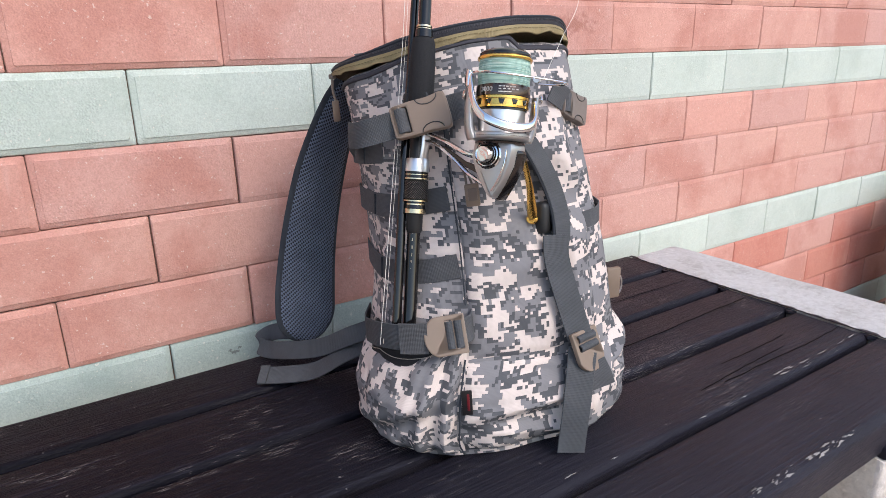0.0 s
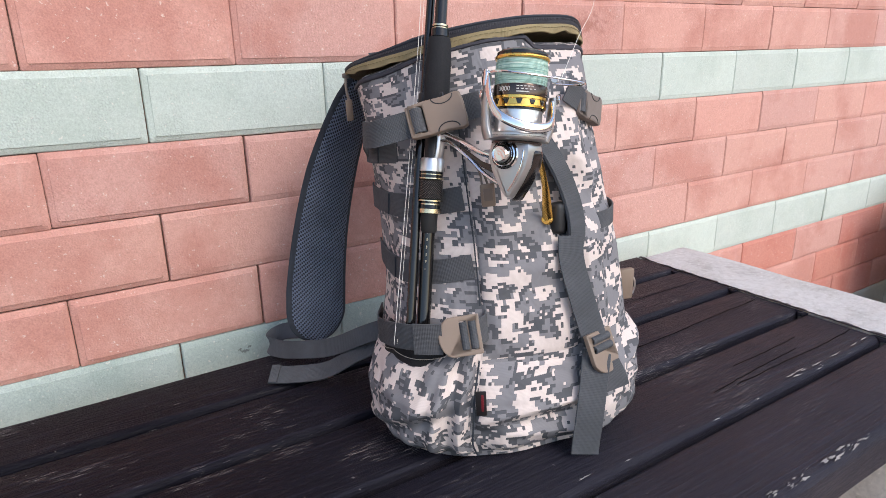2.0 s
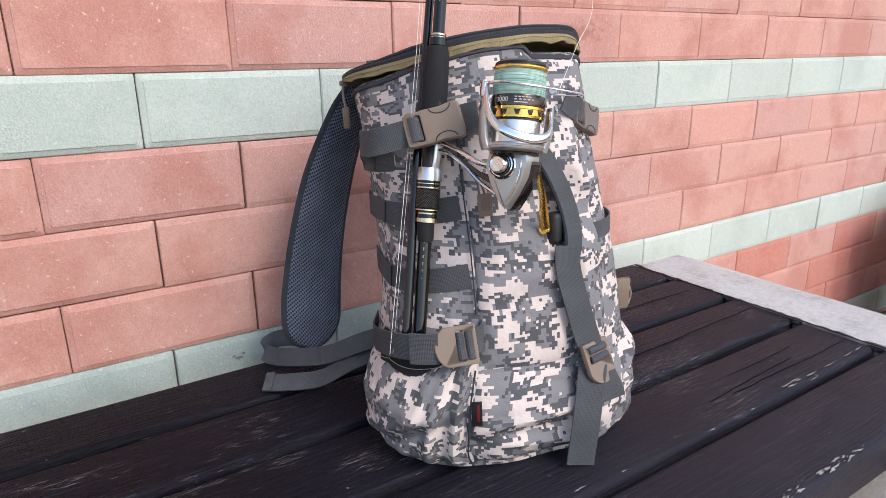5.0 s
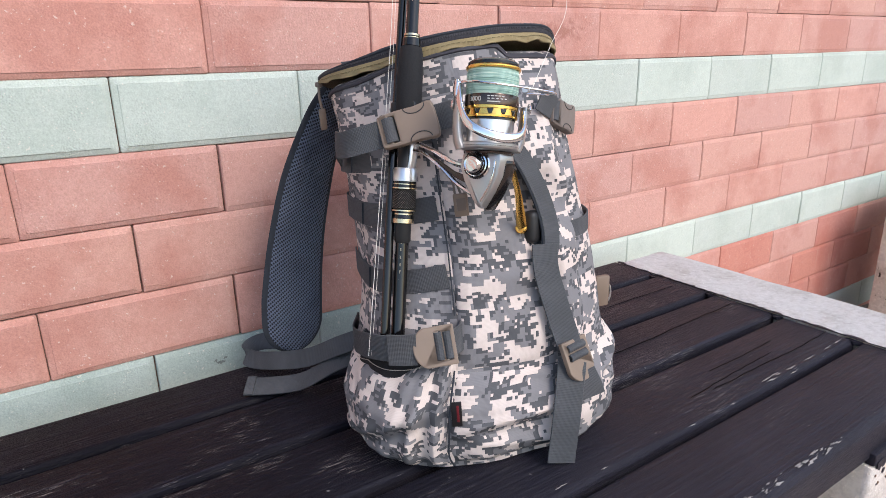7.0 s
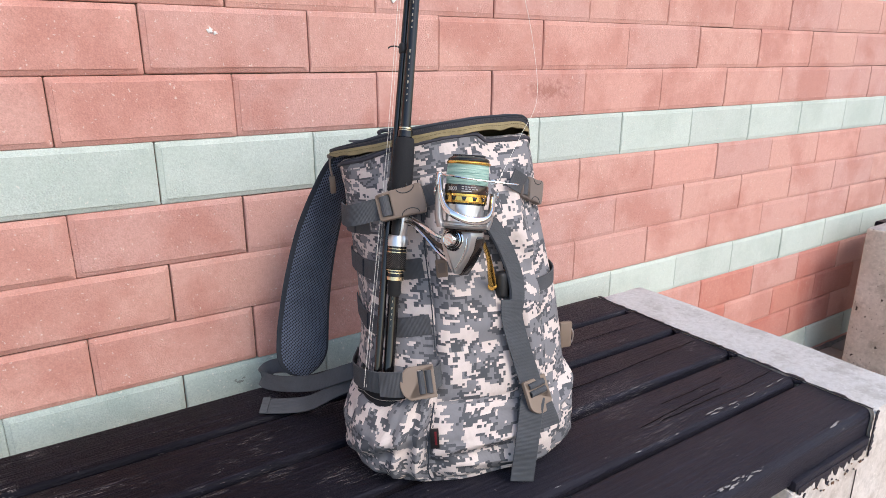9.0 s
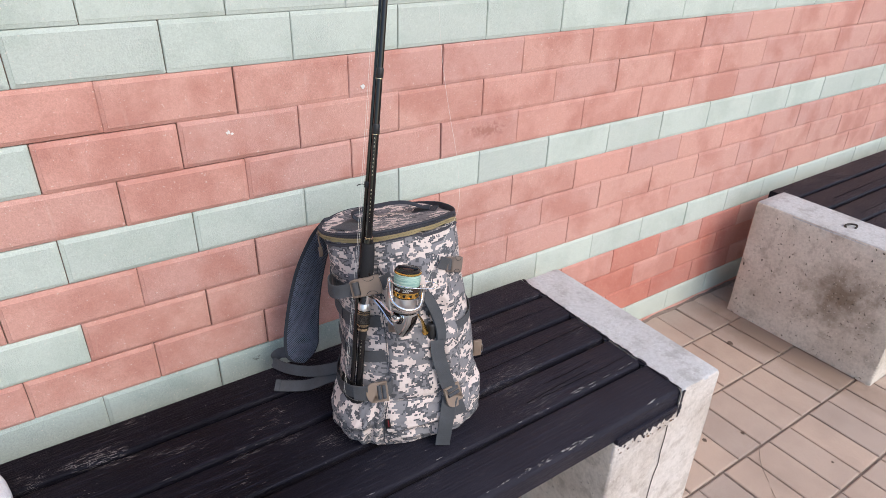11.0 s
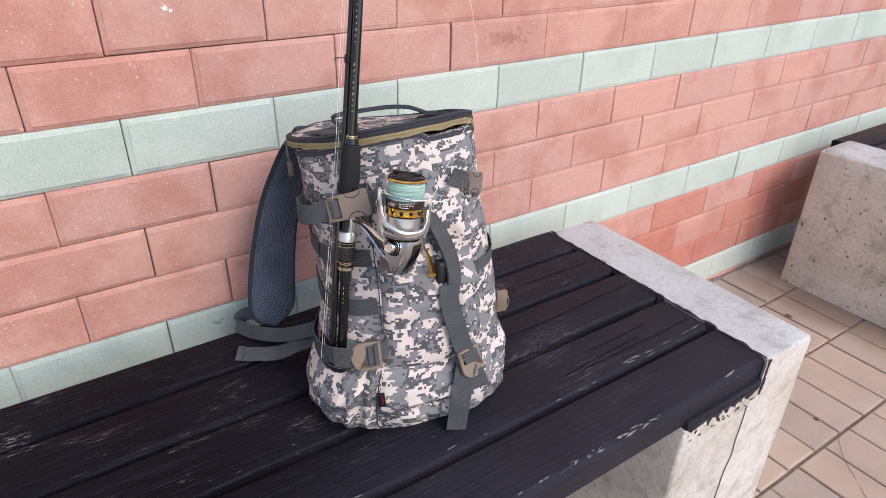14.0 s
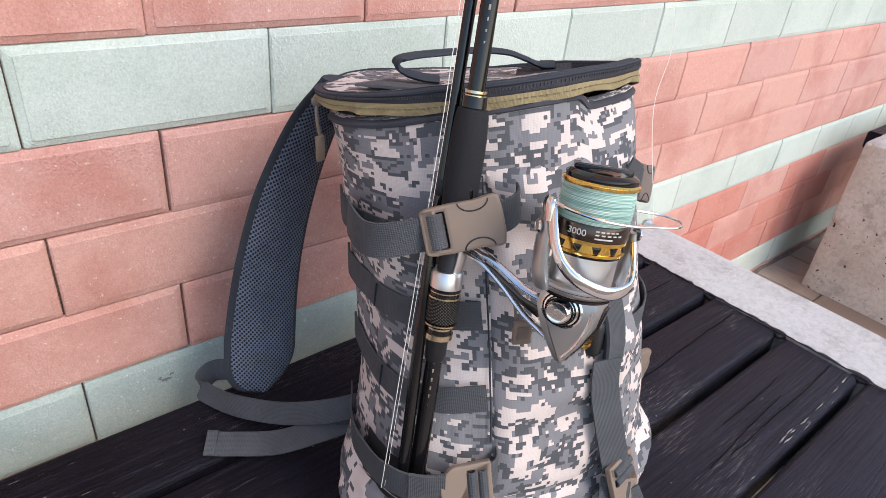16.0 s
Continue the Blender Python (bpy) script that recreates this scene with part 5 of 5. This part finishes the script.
def rpart(name, bm, material, parent=None, label=""):
    return part(name, bm, material, parent or reel, label)


spool = rpart("spool", lathe([(0.002, 0.0165), (0.0195, 0.0170), (0.0208, 0.0185), (0.0210, 0.0410), (0.0200, 0.0415), (0.0200, 0.043)], 48), M_STEEL, None, "silver spool skirt")
rpart("skirt_ring", lathe([(0.0200, 0.0405), (0.0222, 0.0408), (0.0222, 0.0425), (0.0200, 0.0428)], 48), M_GLOSS, spool, "black ring over the skirt")
rpart("spool_band", lathe([(0.0215, 0.0425), (0.0236, 0.0430), (0.0238, 0.0448), (0.0228, 0.0452), (0.0228, 0.0506), (0.0238, 0.0510), (0.0239, 0.0534), (0.0225, 0.0538)], 48), M_GOLD, spool, "gold spool band")
for k in range(12):
    a = 2 * math.pi * k / 12
    bm = moved(plate([(-0.0030, 0.0024), (0.0030, 0.0024), (0.0014, -0.0024), (-0.0014, -0.0024)], 0.0016, 0.0003), pose(0, 0, 0, 90, 0, 90))
    rpart("slot", moved(bm, Matrix.Translation((0.0225 * math.cos(a), 0.0225 * math.sin(a), 0.0479)) @ pose(0, 0, 0, 0, 0, math.degrees(a))), M_GLOSS, spool)
rpart("spool_rim", lathe([(0.0220, 0.0530), (0.0241, 0.0538), (0.0243, 0.0550), (0.0243, 0.0628), (0.0240, 0.0640), (0.021, 0.0645)], 48), M_BRONZE, spool, "dark bronze band with pale print")
rpart("braid", lathe([(0.019, 0.0635), (0.0228, 0.0645), (0.0233, 0.068), (0.0235, 0.074), (0.0234, 0.080), (0.0229, 0.0868), (0.0224, 0.0885), (0.019, 0.0895)], 48), M_BRAID, spool, "mint green braided line")
for k in range(11):
    z, r = 0.0660 + 0.0019 * k, 0.0236 - 0.0006 * abs(k - 5) / 5
    ring = [Vector((r * math.cos(a), r * math.sin(a), z + 0.0012 * math.sin(a * (1 if k % 2 else -1) + k))) for a in np.linspace(0, 2 * math.pi, 41)]
    rpart("line_turn", tube(ring, 0.0003, 5), M_BRAID, spool)
rpart("lip", lathe([(0.020, 0.0876), (0.0240, 0.0884), (0.0246, 0.0894), (0.0245, 0.0908), (0.0232, 0.0920), (0.020, 0.0920)], 48), M_GOLD, spool, "gold spool lip")
cap = rpart("drag_cap", lathe([(0.0226, 0.0912), (0.0232, 0.0924), (0.0228, 0.0950), (0.0205, 0.0968), (0.0190, 0.0974), (0.0176, 0.0968), (0.0120, 0.0984), (0.001, 0.0994)], 48), M_GLOSS, spool, "glossy black drag knob")
bar = plate([(-0.0185, -0.0018), (-0.0100, -0.0036), (0.0100, -0.0036), (0.0185, -0.0018), (0.0185, 0.0018), (0.0100, 0.0036), (-0.0100, 0.0036), (-0.0185, 0.0018)], 0.0048, 0.0022)
rpart("grip_bar", moved(bar, Matrix.Translation((0, 0, 0.0982)) @ pose(0, 0, 0, 0, 0, 25)), M_GLOSS, cap, "raised grip across the drag knob")
# print on the spool band
def spool_text(body, size, angle, z, parent):
    cu = bpy.data.curves.new("text", "FONT")
    cu.body, cu.size, cu.align_x, cu.align_y, cu.extrude = body, size, "CENTER", "CENTER", 0.00015
    tmp = bpy.data.objects.new("text", cu)
    scene.collection.objects.link(tmp)
    bpy.context.view_layer.update()
    me = bpy.data.meshes.new_from_object(tmp.evaluated_get(bpy.context.evaluated_depsgraph_get()))
    bpy.data.objects.remove(tmp), bpy.data.curves.remove(cu)
    for v in me.vertices:
        a, r = radians(angle) + v.co.x / 0.0244, 0.0244 + v.co.z
        v.co = (r * math.cos(a), r * math.sin(a), z + v.co.y)
    me.materials.clear()
    me.materials.append(M_PRINT)
    ob = new("print_number", me)
    ob.parent = parent
    return ob


FRONT = math.degrees(math.atan2(*reversed((RM.to_3x3().inverted() @ Vector((-0.37, -0.93, 0))).to_2d())))   # the side of the spool that faces the walkway
spool_text("3000", 0.0062, FRONT - 40, 0.0588, spool)
for k, (dz, w) in enumerate(((0.0026, 0.014), (0.0002, 0.017), (-0.0024, 0.010))):
    for j in range(5):
        a = radians(FRONT - 10 + 7.5 * j * w / 0.014)
        rpart("print_bar", moved(rounded_box((0.0004, 0.0024, 0.0010), 0.0001, 1), Matrix.Translation((0.02435 * math.cos(a), 0.02435 * math.sin(a), 0.0588 + dz)) @ pose(0, 0, 0, 0, 0, math.degrees(a))), M_PRINT, spool)
rotor = rpart("rotor", lathe([(0.006, 0.0100), (0.0205, 0.0108), (0.0250, 0.0128), (0.0262, 0.0150), (0.0258, 0.0185), (0.0235, 0.0200), (0.0222, 0.0180), (0.010, 0.0160)], 48), M_GREYMET, None, "grey rotor cup")
rpart("rotor_groove", lathe([(0.0255, 0.0158), (0.0265, 0.0162), (0.0255, 0.0166)], 48), M_GLOSS, rotor)


def on_drum(angle, r, z):
    a = radians(FRONT + angle)
    return Vector((r * math.cos(a), r * math.sin(a), z))


def drum_band(points, width, thick):
    """A rounded strap of metal that hugs the spool; width: a function of 0 to 1."""
    rings = []
    for i, p in enumerate(points):
        t = (points[min(i + 1, len(points) - 1)] - points[max(i - 1, 0)]).normalized()
        out = Vector((p.x, p.y, 0)).normalized()
        out = (out - out.dot(t) * t).normalized()
        side, w = t.cross(out), width(i / (len(points) - 1))
        rings.append([p + side * w * math.cos(a) + out * thick * (math.sin(a) if abs(math.sin(a)) < 0.6 else math.copysign(0.6 + 0.4 * (abs(math.sin(a)) - 0.6), math.sin(a))) for a in (2 * math.pi * k / 16 for k in range(16))])
    return loft(rings)


arm = smooth_path([on_drum(-76, 0.0318, 0.0745), on_drum(-70, 0.0325, 0.067), on_drum(-62, 0.0330, 0.057), on_drum(-53, 0.0334, 0.047), on_drum(-40, 0.0336, 0.0365), on_drum(-18, 0.0336, 0.0280), on_drum(14, 0.0334, 0.0228), on_drum(46, 0.0328, 0.0248), on_drum(66, 0.0316, 0.033), on_drum(78, 0.0300, 0.043), on_drum(84, 0.0290, 0.051)], 6)
rpart("bail_arm", drum_band(arm, lambda t: float(np.interp(t, (0, 0.08, 0.3, 0.48, 0.62, 0.8, 1.0), (0.0042, 0.0058, 0.0036, 0.0042, 0.0048, 0.0040, 0.0026))), 0.0022), M_CHROME, rotor, "broad polished bail arm")
for side, top, girth in ((-86, 0.071, 0.0112), (100, 0.056, 0.0088)):
    p = [on_drum(side, 0.0250, 0.013), on_drum(side, 0.0285, 0.024), on_drum(side, 0.0300, 0.045), on_drum(side, 0.0300, top)]
    rpart("rotor_arm", tube(smooth_path(p), lambda t: girth * (1 - 0.3 * t), 14, 0.46, on_drum(side + 90, 1, 0)), M_GREYMET, rotor, "grey rotor arm")
    turn = on_drum(side, 1, 0).to_track_quat("Z", "Y").to_matrix().to_4x4()
    rpart("arm_cap", moved(lathe([(0.0005, 0.0), (0.0050, 0.0002), (0.0054, 0.0012), (0.0040, 0.0022), (0.0034, 0.0018), (0.0005, 0.0022)], 20), Matrix.Translation(on_drum(side, 0.0340, 0.055)) @ turn), M_CHROME, rotor, "polished pivot screw")
rpart("line_roller", moved(lathe([(0.001, -0.0048), (0.0046, -0.0044), (0.0052, -0.002), (0.0036, 0.0), (0.0052, 0.002), (0.0046, 0.0044), (0.001, 0.0048)], 20), Matrix.Translation(on_drum(56, 0.0335, 0.0692)) @ pose(0, 0, 0, 90, 0, 20) @ Matrix.Scale(0.62, 4)), M_STEEL, rotor, "polished line roller")
rpart("knuckle", drum_band(smooth_path([on_drum(-78, 0.0322, 0.0775), on_drum(-77, 0.0330, 0.0740), on_drum(-74, 0.0332, 0.0680), on_drum(-71, 0.0332, 0.0615)], 4), lambda t: float(np.interp(t, (0, 0.15, 0.45, 1.0), (0.0020, 0.0062, 0.0066, 0.0036))), 0.0034), M_CHROME, rotor, "polished knuckle of the bail arm")
bail = smooth_path([on_drum(-76, 0.0322, 0.0745), on_drum(-40, 0.0332, 0.0735), on_drum(-10, 0.0340, 0.0715), on_drum(22, 0.0350, 0.0700), on_drum(46, 0.0385, 0.0695), on_drum(64, 0.0480, 0.0690), on_drum(76, 0.0545, 0.0690), on_drum(88, 0.0560, 0.0695), on_drum(98, 0.0490, 0.0700), on_drum(106, 0.0330, 0.0705)], 6)
rpart("bail_wire", tube(bail, lambda t: 0.0015 - 0.0006 * min(1.0, 3 * t), 8), M_CHROME, rotor, "thin bail wire")
# gear housing: a drop-shaped block, its flat side towards the handle
house = [(0.0195, 0.0120), (0.0205, 0.002), (0.0185, -0.012), (0.0115, -0.028), (0.0030, -0.0430), (-0.0010, -0.0445), (-0.0080, -0.0350), (-0.0175, -0.018), (-0.0225, -0.004), (-0.0200, 0.0120)]
housing = rpart("housing", moved(plate(house, 0.026, 0.0048), pose(0, 0, 0, 90, 0, 0)), M_GREYMET, None, "grey metal gear housing")
rpart("housing_neck", lathe([(0.010, 0.0085), (0.0225, 0.0090), (0.0230, 0.0105), (0.0215, 0.0118), (0.010, 0.0120)], 40), M_TRIM, housing, "dark chrome ring under the rotor")
trim = [(x * 0.74, z * 0.8 - 0.003) for x, z in house]
rpart("side_plate", moved(plate(trim, 0.003, 0.0012), Matrix.Translation((0, 0.0135, 0)) @ pose(0, 0, 0, 90, 0, 0)), M_GLOSS, housing, "black side plate")
edge_trim = [(0.0208, 0.0040), (0.0214, 0.000), (0.0196, -0.0125), (0.0125, -0.0288), (0.0035, -0.0445), (0.0000, -0.0462), (0.0030, -0.0370), (0.0100, -0.0250), (0.0150, -0.010), (0.0165, 0.002)]
rpart("edge_trim", moved(plate(edge_trim, 0.0165, 0.0024), Matrix.Translation((0, 0.0045, 0)) @ pose(0, 0, 0, 90, 0, 0)), M_TRIM, housing, "dark chrome edge trim")
rpart("edge_line", tube(smooth_path([(0.0160, -0.0142, 0.003), (0.0148, -0.0144, -0.010), (0.0098, -0.0144, -0.0248), (0.0030, -0.0143, -0.0368)]), 0.0009, 8), M_CHROME, housing, "bright line along the trim")
cm = Matrix.Translation((-0.0035, -0.0125, -0.0015)) @ pose(0, 0, 0, 90, 0, 0)
rpart("side_cap", moved(lathe([(0.0005, 0.0), (0.0140, 0.0), (0.0142, 0.0012), (0.0130, 0.0020), (0.0122, 0.0018), (0.0118, 0.0030), (0.0104, 0.0034), (0.0100, 0.0028), (0.0096, 0.0046), (0.0086, 0.0050), (0.0082, 0.0092), (0.0070, 0.0106), (0.0052, 0.0102), (0.0005, 0.0104)], 40), cm), M_CHROME, housing, "polished screw-in cap")
for r, z in ((0.0126, 0.0022), (0.0102, 0.0036), (0.0091, 0.0052)):
    ring = [cm @ Vector((r * math.cos(a), r * math.sin(a), z)) for a in np.linspace(0, 2 * math.pi, 33)]
    rpart("cap_groove", tube(ring, 0.0005, 6), M_GLOSS, housing)
# stem to the rod: a forked foot
for p, r in (([(-0.092, 0, 0.020), (-0.080, 0, 0.019), (-0.060, -0.001, 0.012), (-0.038, -0.002, 0.001), (-0.018, -0.002, -0.004)], 0.0046), ([(-0.086, 0, 0.013), (-0.072, 0, 0.009), (-0.052, -0.001, -0.004), (-0.032, -0.002, -0.020), (-0.014, -0.002, -0.030)], 0.0036)):
    rpart("foot_stem", tube(smooth_path(p), lambda t: r * (1.15 - 0.3 * math.sin(math.pi * t)), 12, 0.62, (0, 1, 0)), M_CHROME, None, "polished forked foot")
rpart("foot_web", moved(plate([(-0.080, 0.014), (-0.060, 0.006), (-0.036, -0.008), (-0.022, -0.012), (-0.022, -0.020), (-0.036, -0.014), (-0.060, 0.000), (-0.078, 0.010)], 0.003, 0.001), pose(0, 0, 0, 90, 0, 0)), M_TRIM, None, "dark hollow between the prongs")
rpart("foot_stem", tube(smooth_path([(-0.0885, 0, 0.026), (-0.0870, 0, 0.015), (-0.0880, 0, 0.000), (-0.0905, 0, -0.012)]), 0.0056, 12, 0.55, (0, 1, 0)), M_STEEL, None, "foot plate in the reel seat")
# handle
knob = Vector((0.010, -0.067, 0.247)) - reel_mid
knob = RM.to_3x3().inverted() @ knob
root = Vector((0.008, 0.0225, -0.003))
arm = smooth_path([root, root + Vector((0.0, 0.008, -0.003)), root * 0.55 + knob * 0.45 + Vector((0, 0.008, 0)), knob], 8)
handle = rpart("handle_arm", tube(arm, lambda t: 0.0058 - 0.0026 * math.sin(math.pi * min(1, t * 1.1)), 10, 0.55, (1, 0, 0)), M_GOLD, None, "gold handle arm")
rpart("handle_hub", moved(lathe([(0.001, 0), (0.0085, 0.0), (0.0085, 0.006), (0.006, 0.009), (0.001, 0.010)], 24), Matrix.Translation((0.008, 0.0135, -0.003)) @ pose(0, 0, 0, -90, 0, 0)), M_BLACK, handle)
rpart("handle_eye", moved(lathe([(0.0005, -0.003), (0.0052, -0.003), (0.0062, -0.0015), (0.0062, 0.0015), (0.0052, 0.003), (0.003, 0.0032), (0.0005, 0.0022)], 24), Matrix.Translation(knob) @ pose(0, 0, 0, 90, 0, 0)), M_GOLD, handle, "gold handle end")
rpart("handle_knob", moved(rounded_box((0.015, 0.020, 0.036), 0.0060, 3), Matrix.Translation(knob + Vector((0.004, 0.0155, 0.002))) @ pose(0, 0, 0, 8, 0, 0)), M_BLACK, handle, "black rubber knob")
# loose line that leaves the roller and drifts up
free = smooth_path([reel.matrix_basis @ on_drum(68, 0.0360, 0.0705), Vector((0.500, 0.535, 0.925)), Vector((0.549, 0.563, 0.968)), Vector((0.569, 0.600, 1.045)), Vector((0.573, 0.640, 1.139)), Vector((0.574, 0.670, 1.233)), Vector((0.575, 0.690, 1.36)), Vector((0.576, 0.700, 1.50))], 8)
loose = part("fishing_line", tube(free, 0.00025, 5), M_NYLON)
tagged(loose, "thin pale fishing line drifting up from the reel", "fishing line")


# ---- marks on the wall ----
for x, z, r, seed in ((0.229, 1.060, 0.0042, 1), (0.237, 1.056, 0.0028, 2), (0.547, 1.118, 0.005, 3)):
    bm = plate(blob(r, seed, 12, 0.5), 0.0022, 0.0006)
    part("dropping", moved(bm, Matrix.Translation((x, WALL_Y - 0.0008, z)) @ pose(0, 0, 0, 90, 0, 0)), M_WHITE, wall, "white bird dropping")
for x, z, sx, seed in ((0.214, 0.474, 0.0022, 21), (0.221, 0.470, 0.0034, 22), (0.228, 0.476, 0.002, 23)):
    bm = plate([(a * 1.3, b) for a, b in blob(sx, seed, 12, 0.7)], 0.0016, 0.0003)
    part("scuff", moved(bm, Matrix.Translation((x, WALL_Y - 0.0006, z)) @ pose(0, 0, 0, 90, 0, 0)), M_SCUFF, wall, "grey scuff")

# ---- litter on the paving ----
for x, y, r, seed in ((1.972, 0.668, 0.010, 61), (1.439, 0.394, 0.007, 62), (1.575, 0.347, 0.006, 63), (2.344, 0.123, 0.007, 64), (1.70, 0.12, 0.004, 65)):
    bm = plate(blob(r, seed, 14, 0.5), 0.0016, 0.0003)
    part("dirt_spot", moved(bm, Matrix.Translation((x, y, 0.0006))), M_TWIG, ground, "dark dirt trodden into the paving")
for pts in (((1.559, 0.280), (1.50, 0.235), (1.457, 0.184)), ((1.44, 0.165), (1.42, 0.14), (1.401, 0.104))):
    part("twig", tube(smooth_path([(x, y, 0.0024) for x, y in pts]), 0.0006, 6), M_TWIG, ground, "thin dry brown twig")

# ---- bricks and pavers ----
for x, z, green in near_bricks:
    deep = not green and z < ROW0 - COURSE and 1.5 < x < 2.4 and brick_rnd.random() < 0.7
    dark_green = green and ROW0 - COURSE < z < ROW0 and x < 0.75
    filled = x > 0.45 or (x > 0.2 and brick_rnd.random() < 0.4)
    ob = new("brick", brick_kinds[1 if filled else 0][3 if dark_green else 1 if green else 2 if deep else 0])
    ob.parent = wall
    ob.location = (x + brick_rnd.uniform(-0.001, 0.001), WALL_Y + brick_rnd.uniform(-0.0008, 0.0012), z + brick_rnd.uniform(-0.0006, 0.0006))
    ob.rotation_euler = (brick_rnd.uniform(-0.004, 0.004), brick_rnd.uniform(-0.003, 0.003), brick_rnd.uniform(-0.003, 0.003))


def field(name, mesh, places, material, parent, label):
    """The remaining alike pieces, joined into one part."""
    co = np.array([v.co for v in mesh.vertices])
    faces = [tuple(p.vertices) for p in mesh.polygons]
    verts, polys = [], []
    for i, p in enumerate(places):
        verts += (co + np.array(p)).tolist()
        polys += [tuple(k + i * len(co) for k in f) for f in faces]
    me = bpy.data.meshes.new(name)
    me.from_pydata(verts, [], polys)
    for p in me.polygons:
        p.use_smooth = mesh.polygons[0].use_smooth
    me.materials.append(material)
    ob = new(name, me)
    ob.parent = parent
    return tagged(ob, label, kind="stuff")


for green, mat in ((False, M_RED_FAR), (True, M_GREEN_FAR)):
    field("brick_field", brick_kinds[1][1 if green else 0], [(x, WALL_Y, z) for x, z in far_bricks[green]], mat, wall, "pale green bricks further off" if green else "salmon red bricks further off")
pave = paver_mesh()
near_pave, far_pave = [], []
for i in range(-28, 56):
    for j in range(-14, 4):
        x, y = PAVE_X.get(j, 1.37 + 0.03 * (j % 3)) + (i + 0.5) * PX, PAVE_Y + (j + 0.5) * PY
        (near_pave if 1.05 < x < 3.0 and -0.75 < y < 0.95 else far_pave).append((x, y))
pave_rnd = random.Random(9)
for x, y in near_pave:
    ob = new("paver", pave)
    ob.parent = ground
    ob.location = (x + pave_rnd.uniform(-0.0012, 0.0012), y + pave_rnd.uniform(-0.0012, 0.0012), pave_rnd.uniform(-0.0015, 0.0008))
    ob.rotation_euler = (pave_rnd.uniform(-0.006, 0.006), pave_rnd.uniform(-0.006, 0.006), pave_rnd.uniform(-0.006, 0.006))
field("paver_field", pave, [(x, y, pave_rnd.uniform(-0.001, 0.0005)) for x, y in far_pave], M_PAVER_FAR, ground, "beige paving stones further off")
